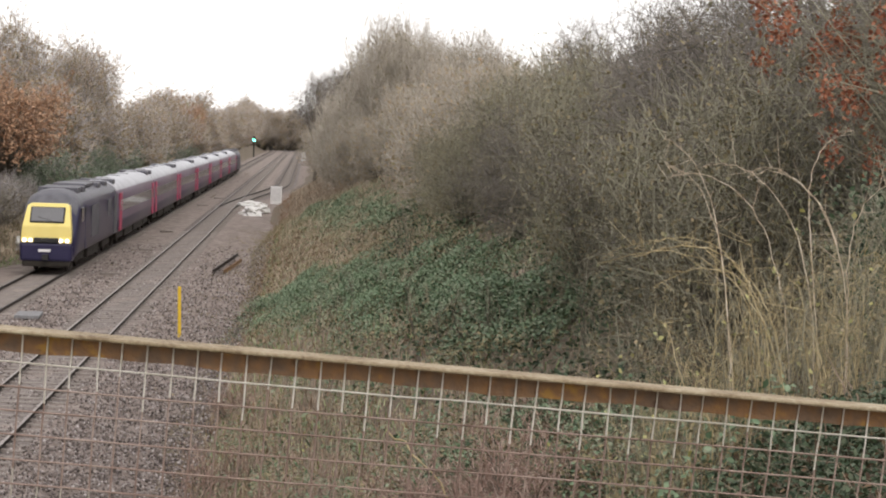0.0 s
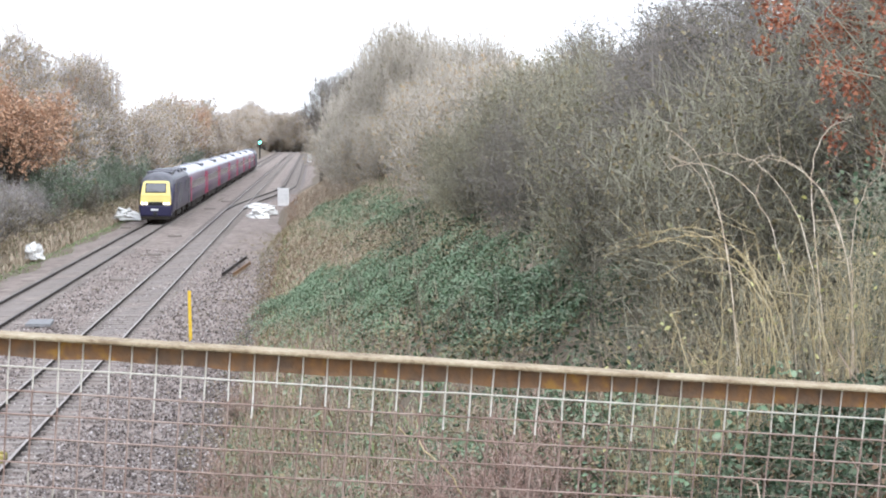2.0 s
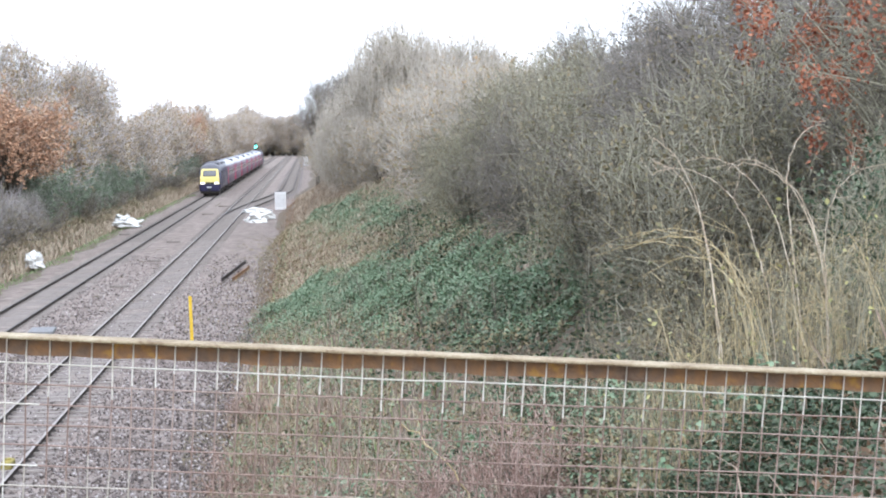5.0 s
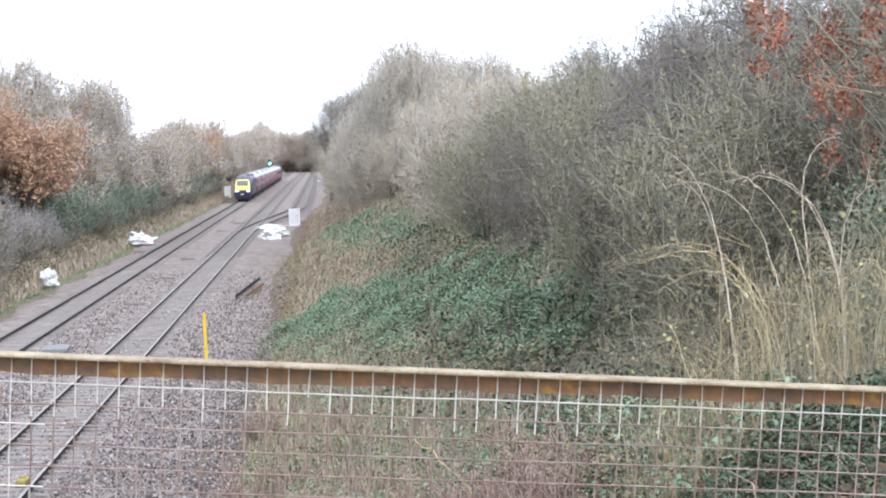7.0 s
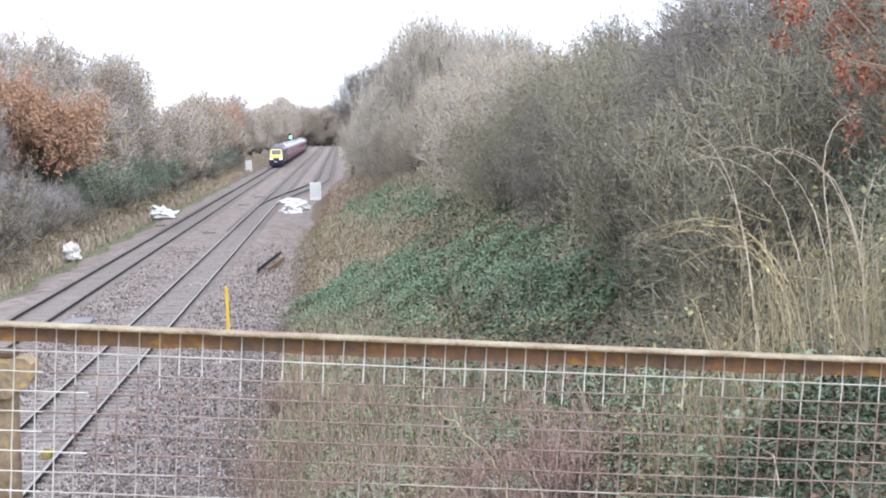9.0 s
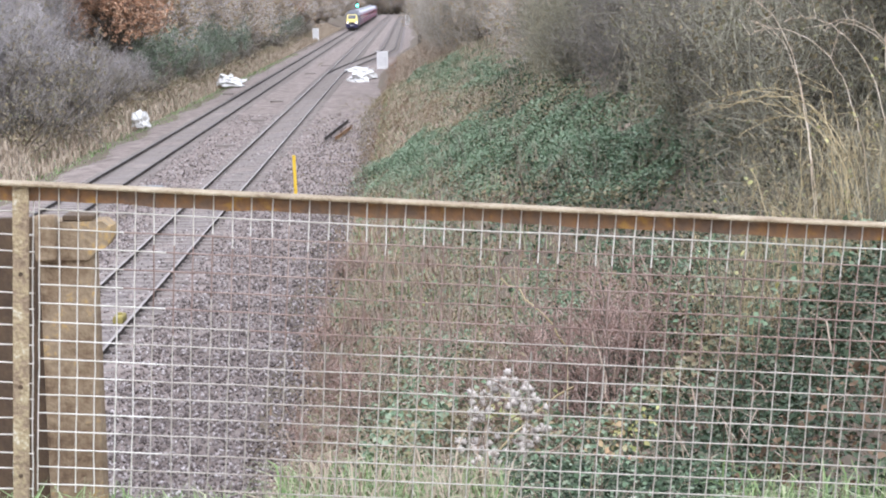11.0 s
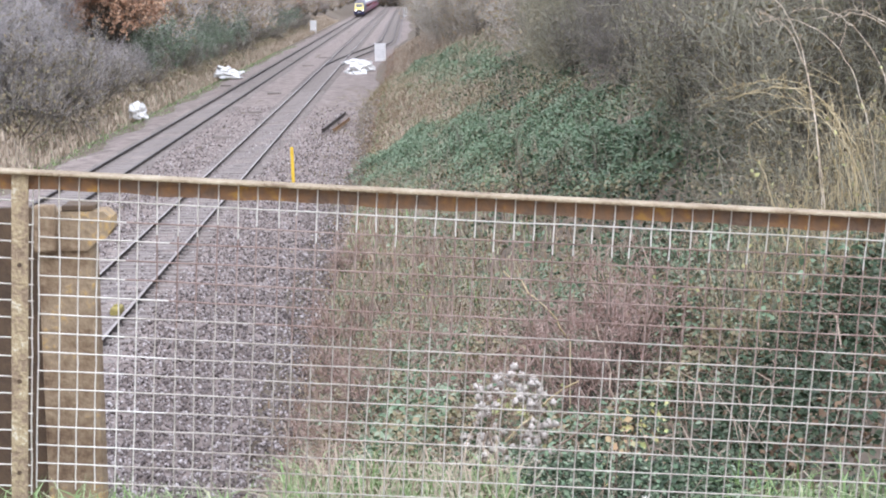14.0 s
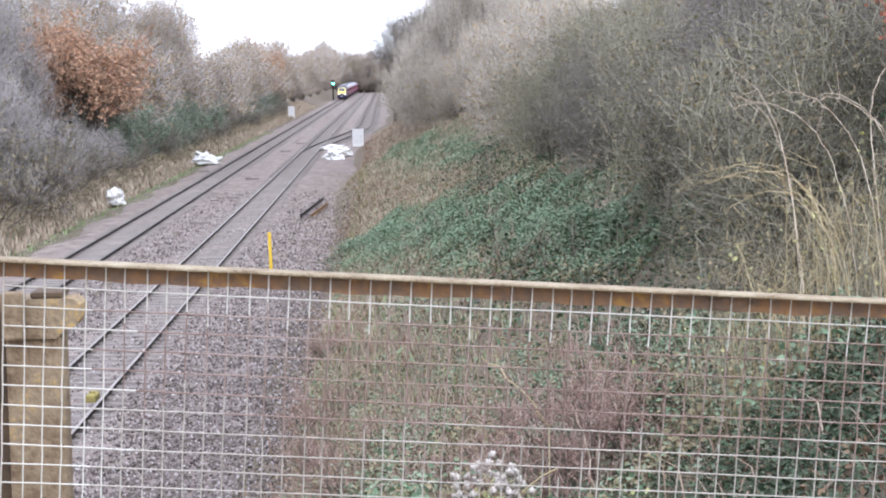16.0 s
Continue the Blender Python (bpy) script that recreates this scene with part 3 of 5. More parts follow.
def build_power_car():
    """Nose at y = 0, tail at y = 17.4."""
    car = tagged(new("power_car"), "navy diesel power car with yellow warning nose and lit headlights", "locomotive", "power cars of the train")
    stations = [(0.0, 0.86, 0.40, 0, 0.40), (0.25, 0.93, 0.47, 0, 0.34), (0.55, 0.97, 0.56, 0, 0.22), (1.0, 0.99, 0.78, 0, 0.06), (1.5, 1, 0.92, 0, 0.02), (2.1, 1, 0.985, 0, 0), (2.9, 1, 1, 0, 0), (17.3, 1, 1, 0, 0), (17.4, 0.98, 0.99, 0, 0)]
    bm = extrude(SIDE, stations)

    def rule(c, n):
        return 2 if c.z > 3.3 or (c.y < 3.0 and c.z > 2.95) else 0
    part("body", paint(bm, "body", rule, ["navy", "yellow_front", "roofdark"]), None, car)
    # face: raked yellow panel with the windscreen, the lamp shelf and the skirt
    fx = [(-1.17, 1.62), (1.17, 1.62), (1.12, 2.2), (0.98, 3.14), (0.8, 3.24), (-0.8, 3.24), (-0.98, 3.14), (-1.12, 2.2)]
    bm = bmesh.new()

    def rake(z):
        return -0.12 + max(0, z - 2.15) * 0.62 + max(0, 2.15 - z) * 0.02
    a = [bm.verts.new((x, rake(z), z)) for x, z in fx]
    b = [bm.verts.new((x * 1.0, rake(z) + 0.5, z)) for x, z in fx]
    for i in range(len(fx)):
        j = (i + 1) % len(fx)
        bm.faces.new((a[i], b[i], b[j], a[j]))
    lo, hi = [a[0], a[1], a[2], a[7]], [a[2], a[3], a[4], a[5], a[6], a[7]]
    bm.faces.new(lo)
    bm.faces.new(hi)
    bm.faces.new(b)
    bmesh.ops.recalc_face_normals(bm, faces=bm.faces)
    bmesh.ops.bevel(bm, geom=[e for e in bm.edges], offset=0.03, segments=2, affect="EDGES")
    part("nose_panel", bm, M["yellow_front"], car, "warning-yellow nose panel")
    tilt = math.degrees(math.atan(0.62))
    ws = part("windscreen_surround", box(-0.80, 0.80, -0.05, 0.05, -0.46, 0.40, 0.05), M["black"], car, m=pose(0, rake(2.74) - 0.01, 2.74, -tilt))
    part("windscreen", box(-0.74, 0.74, -0.065, 0.0, -0.40, 0.34, 0.03), M["screen"], ws)
    part("wiper", box(-0.35, 0.35, -0.085, -0.07, -0.012, 0.012), M["black"], ws, m=pose(-0.1, 0, -0.28, 0, 18, 0))
    part("lamp_shelf", box(-0.56, 0.56, -0.20, 0.5, 1.42, 1.66, 0.05), M["black"], car)
    for x in (-0.87, 0.87):
        part("lamp_housing", box(x - 0.30, x + 0.30, -0.19, 0.5, 1.42, 1.68, 0.05), M["yellow_front"], car)
    for x in (-0.98, -0.70, 0.70, 0.98):
        part("headlight", drum(0.09, 0.08, pose(x, -0.21, 1.54, 90), 16), M["lamp"], car, "lit round headlight")
    part("skirt", box(-1.2, 1.2, -0.16, 0.9, 0.55, 1.42, 0.12), M["navy"], car)
    part("number_bar", box(-0.34, 0.22, -0.185, -0.155, 1.0, 1.13), M["white"], car, "pale bar in place of the number")
    part("buffer_beam", box(-1.1, 1.1, -0.10, 0.6, 0.30, 0.58, 0.06), M["under"], car)
    part("coupler", box(-0.14, 0.14, -0.38, 0.1, 0.62, 0.9, 0.03), M["black"], car)
    for s in (-1, 1):
        part("cab_window", box(s * 1.34 - 0.02, s * 1.34 + 0.02, 1.9, 2.9, 2.25, 3.0, 0.02), M["glass"], car)
        part("cab_door", box(s * 1.37 - 0.012, s * 1.37 + 0.012, 3.2, 3.95, 0.95, 3.1, 0.008), M["navy"], car)
        part("grille", box(s * 1.37 - 0.015, s * 1.37 + 0.015, 5.6, 8.6, 1.4, 3.0, 0.008), M["roofdark"], car)
        part("grille", box(s * 1.37 - 0.015, s * 1.37 + 0.015, 12.4, 14.4, 2.1, 3.0, 0.008), M["roofdark"], car)
        part("luggage_door", box(s * 1.375 - 0.02, s * 1.375 + 0.02, 15.4, 16.9, 0.98, 3.1, 0.01), M["roofdark"], car)
    for y in (3.3, 5.0, 11.2, 14.2):
        part("roof_vent", box(-0.95, 0.95, y, y + 1.2, 3.62, 3.93, 0.05), M["roofdark"], car)
    part("exhaust_hump", box(-0.8, 0.8, 7.0, 10.5, 3.80, 4.0, 0.06), M["roofdark"], car)
    part("radiator_fan", drum(0.7, 0.1, pose(0, 12.5, 3.9), 20), M["black"], car)
    part("fuel_tank", box(-1.1, 1.1, 6.4, 11.0, 0.3, 0.9, 0.06), M["under"], car)
    bogie(car, 3.2)
    bogie(car, 14.2)
    return car


TRAIN = []


def build_train():
    lead = build_power_car()
    TRAIN.append((lead, 0.0, 0))
    coach = build_coach()
    TRAIN.append((coach, 17.8, 0))
    for i in range(1, 7):
        TRAIN.append((copy_thing(coach, Matrix()), 17.8 + 23.0 * i, 0))
    tail = copy_thing(lead, Matrix())
    tagged(tail, "navy diesel power car at the far end of the train")
    TRAIN.append((tail, 17.8 + 23.0 * 7 + 17.4, 180))


def nose_at(t):
    """How far along the line the train's nose is."""
    return 81.0 + 25.6 * t - 0.12 * t * t


# ---- lineside things ----


def build_lineside():
    rng = random.Random(8)
    mk = tagged(new("marker_post"), "yellow painted wooden lineside marker post", "marker post")
    part("shaft", box(-0.055, 0.055, -0.05, 0.05, -0.3, 1.52, 0.012), M["yellow"], mk)
    mk.matrix_basis = pose(3.73, 59.8, 0, 0, -1.5, 8)

    def cabinet(x, y, w, d, h, label):
        c = tagged(new("trackside_cabinet"), label, "cabinet", "cabinets beside the line")
        part("case", box(-w / 2, w / 2, -d / 2, d / 2, -0.3, h, 0.02), M["white"], c)
        part("lid", box(-w / 2 - 0.04, w / 2 + 0.04, -d / 2 - 0.04, d / 2 + 0.04, h, h + 0.06, 0.02), M["cabinet"], c)
        dr = part("door", box(-w / 2 + 0.06, w / 2 - 0.06, -d / 2 - 0.02, -d / 2, 0.1, h - 0.08, 0.006), M["cabinet"], c)
        part("handle", box(w / 4, w / 4 + 0.03, -d / 2 - 0.05, -d / 2 - 0.02, h * 0.5, h * 0.5 + 0.14, 0.004), M["black"], dr)
        c.matrix_basis = pose(x, y, -0.05)
        return c
    cabinet(5.0, 171, 1.1, 0.7, 1.5, "white steel trackside cabinet at the foot of the bank")
    cabinet(7.1, 430, 1.0, 0.7, 1.9, "white cabinet beside the siding, far along")
    cabinet(-8.0, 285, 1.0, 0.7, 1.7, "white steel cabinet on the grass verge by the trees")

    def sack(x, y, z, sx, sy, sz, label, seed):
        r = np.random.default_rng(seed)
        bm = bmesh.new()
        bmesh.ops.create_icosphere(bm, subdivisions=3, radius=1.0)
        for v in bm.verts:
            k = 0.95 + 0.75 * noise.noise(v.co * 1.7 + Vector((seed * 3.1, 0, 0))) + 0.35 * noise.noise(v.co * 4 + Vector((seed, 2, 0)))
            v.co = Vector((v.co.x * sx * k, v.co.y * sy * k, max(-0.4, v.co.z) * sz * k))
        tagged(part("rubble_sack", bm, M["earthbag"], None, "", pose(x, y, z, 0, 0, r.uniform(0, 180))), label, "sack", "white sacks by the line")
    sack(-7.5, 96.2, 0.15, 0.55, 0.5, 0.55, "crumpled white rubble sack on the grass verge", 1)
    sack(-6.9, 139, 0.1, 0.8, 1.6, 0.42, "long white sheet heaped on the verge", 2)
    sack(-7.5, 142, 0.35, 0.7, 1.2, 0.42, "white sheet heaped beside the bushes", 3)
    sack(3.4, 146, 0.0, 0.85, 1.5, 0.5, "white sack lying beside the line", 4)
    sack(3.9, 150, 0.1, 0.7, 1.2, 0.5, "white sack lying beside the cabinet", 5)
    sack(2.9, 163, 0.0, 0.5, 1.4, 0.3, "white sack near the points", 6)

    slab = tagged(part("trough_lid", box(-0.45, 0.45, -0.8, 0.8, -0.15, -0.02, 0.02), M["slab"]), "pale grey concrete slab between the lines", "slab")
    slab.matrix_basis = pose(-2.1, 64, 0, 0, 0, 3)
    scrap = tagged(new("scrap_rail"), "dark rusty lengths of scrap rail on the stones", "scrap rail")
    part("length", extrude(RAIL_PROFILE, [(-5.5, 1, 1, -0.1, 0.12), (5.5, 1, 1, 0.1, 0.2)]), M["rail"], scrap)
    part("length", extrude(RAIL_PROFILE, [(-4.2, 1, 1, 0.3, 0.02), (3.4, 1, 1, 0.5, 0.05)]), M["rust"], scrap)
    scrap.matrix_basis = pose(3.9, 90, -0.02, 0, 0, -3)
    for x, y, a, l in ((-1.2, 100, 70, 1.2), (-1.6, 160, 80, 1.6), (-0.9, 178, 85, 2.0), (-1.5, 118, 60, 1.4), (-5.9, 128, 75, 1.2), (-1.3, 83, 78, 1.3), (-4.0, 170, 88, 1.2)):
        b = tagged(part("timber_baulk", box(-l / 3, l / 3, -0.12, 0.12, -0.14, 0.0, 0.02), M["sleeper"]), "weathered timber baulk lying on the stones", "timber")
        b.matrix_basis = pose(x, y, -0.05, 0, 0, a - 80)
    clip = tagged(new("rail_lubricator"), "yellow painted box clamped inside the rail", "lubricator")
    part("case", box(-0.12, 0.12, -0.28, 0.28, -0.16, 0.03, 0.05), M["dullyellow"], clip)
    part("cap", drum(0.07, 0.05, pose(0, 0, 0.045), 14), M["dullyellow"], clip)
    clip.matrix_basis = pose(1.22, 37.6, 0)
    sig = tagged(new("signal_post"), "colour-light railway signal showing green", "signal")
    part("mast", drum(0.09, 5.6, pose(0, 0, 2.6), 12), M["black"], sig)
    hd = part("signal_head", box(-0.3, 0.3, -0.12, 0.1, 4.7, 6.2, 0.04), M["black"], sig)
    part("lens", drum(0.26, 0.06, pose(0, -0.15, 5.1, 90), 20), M["green_lamp"], hd, "lit green lens")
    part("ladder", box(-0.2, 0.2, 0.2, 0.25, 0, 5.0), M["black"], sig)
    sig.matrix_basis = pose(-6.7, 470, -0.8)


# ---- plants ----


def make_plant(name, label, category, rng, stems, length, spread, counts, mat_twig, radius=0.05, leaf=None, nleaf=0, lsize=0.1, group="", shrink=0.58, lift=0.25, wander=0.75, thin=0.006):
    thing = tagged(new(name), label, category, group)
    (p0, p1, r0, r1), tips = branching(rng, stems, length, spread, counts, shrink, lift, radius, wander)
    r0, r1 = np.maximum(r0, thin), np.maximum(r1, thin * 0.7)
    big = r0 > radius * 0.3
    v, f = prisms(p0[big], p1[big], r0[big], r1[big])
    part("trunk" if stems <= 3 else "stem", raw("stem", v, f), M["bark"], thing)
    v, f = spikes(p0[~big], p1[~big], r0[~big] * 1.15)
    part("branchwork", raw("branchwork", v, f), M[mat_twig], thing)
    if leaf and nleaf:
        i = rng.integers(0, len(p0), nleaf * 3)
        i = i[(r0[i] <= radius * 0.3)][:nleaf]
        u = rng.uniform(0, 1, (len(i), 1))
        pos = p0[i] + (p1[i] - p0[i]) * u + rng.normal(size=(len(i), 3)) * lsize * 0.6
        v, f = leaves(pos, np.full(len(i), lsize), rng)
        part("crown", raw("crown", v, f), M[leaf], thing)
    return thing


def dome(name, label, category, rng, rx, h, base, clumps, twigs, tl, tr, mat_twig, leaf=None, nleaf=0, lsize=0.1, group="", up=0.4, limb=0.04, spread=0.35, stems=1):
    """A rounded, lumpy crown: limbs out to many clumps, each a spray of fine forked twigs and leaves."""
    thing = tagged(new(name), label, category, group)
    d = rng.normal(size=(clumps * 3, 3))
    d /= np.linalg.norm(d, axis=1, keepdims=True)
    d = d[d[:, 2] > (-0.75 if base > 1 else -0.95)][:clumps]
    az, el = np.arctan2(d[:, 1], d[:, 0]), d[:, 2]
    lump = 0.88 + 0.14 * np.sin(az * 3 + el * 4 + rng.uniform(0, 6)) + 0.08 * np.sin(az * 7 - el * 5)
    q = (rng.uniform(0.12, 1, len(d)) ** 0.45 * lump)[:, None]
    mid = base + (h - base) / 2
    c = d * q * np.array([rx, rx, (h - base) / 2]) + np.array([0, 0, mid])
    foot = np.stack([rng.normal(size=len(c)) * 0.12 * stems, rng.normal(size=len(c)) * 0.12 * stems, np.full(len(c), -0.2)], 1) * limb * 12
    fork = foot + np.array([0, 0, 1]) * (base * rng.uniform(0.7, 1.1, (len(c), 1)) + 0.25 * (c[:, 2:3] - base))
    fork[:, :2] += c[:, :2] * 0.12
    bow = (fork + c) / 2 + rng.normal(size=c.shape) * rx * 0.05 + np.array([0, 0, 0.04 * h])
    k = len(c)
    ends = ((foot, fork, limb, limb * 0.8), (fork, bow, limb * 0.62, limb * 0.36), (bow, c, limb * 0.36, limb * 0.14))
    v, f = prisms(np.concatenate([e[0] for e in ends]), np.concatenate([e[1] for e in ends]), np.concatenate([np.full(k, e[2]) for e in ends]), np.concatenate([np.full(k, e[3]) for e in ends]))
    part("trunk" if base > 1 else "stem", raw("stem", v, f), M["bark"], thing)
    out = c - np.array([0, 0, base])
    out /= np.maximum(np.linalg.norm(out, axis=1, keepdims=True), 0.1)
    p0 = np.repeat(c, twigs, 0) + rng.normal(size=(k * twigs, 3)) * rx * spread * 0.35
    dd = np.repeat(out, twigs, 0) * 0.55 + rng.normal(size=p0.shape) * 0.55 + np.array([0, 0, up])
    dd /= np.linalg.norm(dd, axis=1, keepdims=True)
    ln = tl * rng.uniform(0.4, 1.2, (len(p0), 1))
    p1 = p0 + dd * ln
    a, b, r = [p0], [p1], [np.full(len(p0), tr)]
    for u in (0.35, 0.65):
        e = dd + rng.normal(size=dd.shape) * 0.55
        e /= np.linalg.norm(e, axis=1, keepdims=True)
        a.append(p0 + (p1 - p0) * u)
        b.append(p0 + (p1 - p0) * u + e * ln * 0.55)
        r.append(np.full(len(p0), tr * 0.75))
    v, f = spikes(np.concatenate(a), np.concatenate(b), np.concatenate(r))
    part("branchwork", raw("branchwork", v, f), M[mat_twig], thing)
    if leaf and nleaf:
        i = rng.integers(0, len(p0), nleaf)
        pos = p0[i] + (p1 - p0)[i] * rng.uniform(0, 1, (nleaf, 1)) + rng.normal(size=(nleaf, 3)) * lsize * 0.5
        v, f = leaves(pos, np.full(nleaf, lsize), rng)
        part("crown", raw("crown", v, f), M[leaf], thing)
    return thing


def put(thing, x, y, s=1.0, rz=0.0, sink=0.1, first=False, sz=None, tilt=0.0):
    ob = thing if first else copy_thing(thing, Matrix())
    ob.matrix_basis = pose(x, y, float(land(x, y)) - sink, tilt, 0, rz) @ Matrix.Diagonal((s, s, sz or s, 1))
    return ob


def scatter_put(thing, spots):
    for n, (x, y, s, rz, sz) in enumerate(spots):
        put(thing, x, y, s, rz, first=n == 0, sz=sz)


def build_plants():
    R = np.random.default_rng
    rr = random.Random(21)
    # bare shrubs of the right bank
    grey = dome("bare_shrub", "bare grey-brown thorn shrub on the bank", "shrub", R(1), 1.75, 4.1, -0.3, 130, 19, 0.75, 0.0066, "twig_grey", "leaf_olive", 2200, 0.055, "shrubs of the cutting", up=0.05, limb=0.02, stems=3)
    olive = dome("bare_shrub", "lichened olive-brown shrub with sparse fading leaves", "shrub", R(2), 1.75, 3.9, -0.3, 130, 18, 0.7, 0.0068, "twig_olive", "leaf_olive", 4200, 0.06, "shrubs of the cutting", up=0.05, limb=0.02, stems=3)
    red = make_plant("bare_shrub", "low reddish-brown bare shrub", "shrub", R(3), 12, 1.1, 0.7, (5, 5, 4), "twig_rust", 0.02, None, 0, 0.05, "shrubs of the cutting", thin=0.0058, wander=1.0)
    spots = {"g": [], "o": [], "p": []}
    for y, x0, x1, n in ((19, 13.0, 17, 4), (25, 13.2, 17, 4), (31, 13.2, 17.5, 5), (37, 13.0, 17.5, 5), (45, 12.9, 17.5, 5), (54, 12.8, 18, 4), (64, 12.9, 18, 4), (75, 13.2, 18, 4), (87, 13.4, 18, 3), (100, 13.6, 18, 3), (115, 13.6, 18, 3), (132, 13.2, 18, 3), (150, 12.6, 18, 2), (170, 12, 18, 2), (195, 12, 18, 2)):
        for i in range(n):
            x = x0 + (x1 - x0) * (i + rr.uniform(-0.3, 0.3)) / max(1, n - 1)
            s = rr.uniform(0.85, 1.2) * (1 + max(0, y - 60) / 240)
            if y < 62:
                s *= 0.92
            # beyond 56 m the shrubs take the haze-paled colours
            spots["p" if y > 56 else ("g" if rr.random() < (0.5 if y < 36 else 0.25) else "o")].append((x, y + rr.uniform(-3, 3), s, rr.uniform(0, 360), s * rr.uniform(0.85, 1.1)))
    spots["g"] += [(14.2, 20.5, 1.1, 15, 1.1), (14.7, 24, 1.1, 160, 1.1), (13.7, 25.5, 1.0, 280, 1.0), (14.3, 30, 1.0, 100, 1.0), (15.6, 22, 1.3, 40, 1.25), (16.6, 26, 1.3, 130, 1.25), (15.2, 17.5, 1.2, 220, 1.2), (16.2, 19.5, 1.3, 75, 1.3)]
    scatter_put(grey, spots["g"])
    scatter_put(olive, spots["o"])
    # far shrubs: haze is put into their pale twigs and leaves
    pale = dome("bare_shrub", "bare shrub along the top of the bank, twigs paled for haze", "shrub", R(18), 1.75, 4.2, -0.3, 110, 13, 0.9, 0.015, "twig_brown_haze", "leaf_fade", 2400, 0.10, "shrubs of the cutting", limb=0.022, stems=3)
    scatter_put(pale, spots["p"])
    scatter_put(red, [(9.1, 12.0, 0.6, 5, 0.5), (9.5, 12.4, 0.55, 95, 0.5), (8.8, 12.8, 0.55, 185, 0.5), (9.3, 13.4, 0.6, 275, 0.55), (9.8, 13.0, 0.55, 40, 0.5), (8.9, 14.5, 0.6, 10, 0.55), (9.4, 16, 0.65, 80, 0.6), (8.3, 13.5, 0.6, 200, 0.55), (9.9, 14.2, 0.6, 120, 0.6), (7.3, 13, 0.5, 33, 0.5), (7.6, 16, 0.55, 300, 0.55), (7.0, 18, 0.55, 250, 0.6), (7.4, 11, 0.45, 90, 0.4), (7.0, 24, 0.7, 60, 0.7), (6.7, 30, 0.7, 140, 0.7), (8.1, 20, 0.6, 10, 0.6), (9.0, 19, 0.65, 200, 0.6), (6.6, 38, 0.6, 15, 0.55)])
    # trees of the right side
    # the tree's twigs share the colour paled for haze
    t1 = dome("bare_tree", "rounded half-bare tree with upright olive twigs, paled for haze", "tree", R(5), 4.2, 8.5, 0.0, 170, 26, 1.7, 0.018, "twig_brown_haze", "leaf_olive", 4200, 0.13, "trees along the line", up=1.1, limb=0.05, stems=3)
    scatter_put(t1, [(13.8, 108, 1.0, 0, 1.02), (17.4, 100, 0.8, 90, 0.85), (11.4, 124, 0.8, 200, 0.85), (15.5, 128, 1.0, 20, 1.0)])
    # far brush, its twigs and leaves lightened in place of haze
    brown = dome("bare_shrub", "reddish-brown bare brush on the slope, paled for haze", "shrub", R(15), 1.9, 4.0, -0.4, 110, 14, 0.95, 0.015, "twig_brown_haze", "leaf_fade", 2600, 0.11, "shrubs of the cutting", up=0.7, limb=0.02, stems=3)
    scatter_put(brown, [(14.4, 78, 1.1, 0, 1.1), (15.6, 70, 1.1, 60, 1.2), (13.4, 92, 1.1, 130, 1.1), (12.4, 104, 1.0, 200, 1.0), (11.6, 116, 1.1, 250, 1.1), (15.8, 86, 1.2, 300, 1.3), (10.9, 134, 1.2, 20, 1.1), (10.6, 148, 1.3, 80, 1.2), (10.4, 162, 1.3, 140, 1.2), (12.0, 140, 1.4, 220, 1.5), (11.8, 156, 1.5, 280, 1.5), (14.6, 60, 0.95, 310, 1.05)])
    t2 = dome("bare_tree", "bare dark winter tree against the sky", "tree", R(6), 2.6, 11.5, 4.6, 70, 22, 1.5, 0.016, "twig_grey", None, 0, 0.1, "trees along the line", up=0.2, limb=0.07)
    scatter_put(t2, [(8.9, 178, 0.9, 0, 1.0), (12.5, 200, 1.0, 140, 1.0), (14.4, 225, 1.0, 40, 1.0)])
    thorn = dome("bare_tree", "small bare thorn tree standing above the shrubs", "tree", R(16), 1.3, 4.6, 1.6, 60, 20, 0.6, 0.006, "twig_grey", None, 0, 0.1, "trees along the line", up=0.2, limb=0.03)
    scatter_put(thorn, [(14.6, 33, 0.9, 300, 1.02), (15.5, 46, 1.0, 130, 1.12), (14.2, 29, 0.7, 20, 0.85)])
    # the orange oak and its neighbours across the line
    oak = dome("oak_tree", "oak in full orange-brown autumn leaf", "tree", R(7), 3.5, 8.5, 1.4, 150, 16, 0.9, 0.009, "twig_grey", "leaf_orange", 26000, 0.145, "trees along the line", up=0.1, limb=0.06)
    scatter_put(oak, [(-12.1, 116, 1.18, 0, 1.04), (-16.5, 121, 0.9, 90, 0.85), (-12.4, 262, 1.15, 30, 1.15), (-12.9, 282, 1.1, 110, 1.1)])
    # tall far trees, haze put into the pale twig and leaf colours
    tall = dome("hedge_tree", "tall tree with thinning olive leaves, paled for haze", "tree", R(17), 4.4, 12.6, 2.0, 170, 13, 1.4, 0.02, "twig_haze", "leaf_fade", 15000, 0.13, "trees along the line", up=0.3, limb=0.08)
    scatter_put(tall, [(-12.0, 150, 1.0, 0, 1.02), (-17.2, 146, 1.0, 140, 0.95), (-21, 140, 1.0, 250, 0.9), (-14.5, 166, 0.95, 50, 0.95)])
    # hedgerow and closing wood, coloured pale and cool for haze
    mix = dome("hedge_tree", "fading olive-brown hedgerow tree beside the line, paled for haze", "tree", R(8), 2.5, 6.4, -0.5, 120, 13, 1.1, 0.018, "twig_haze", "leaf_fade", 9000, 0.13, "trees along the line", up=0.3, limb=0.05)
    spots = []
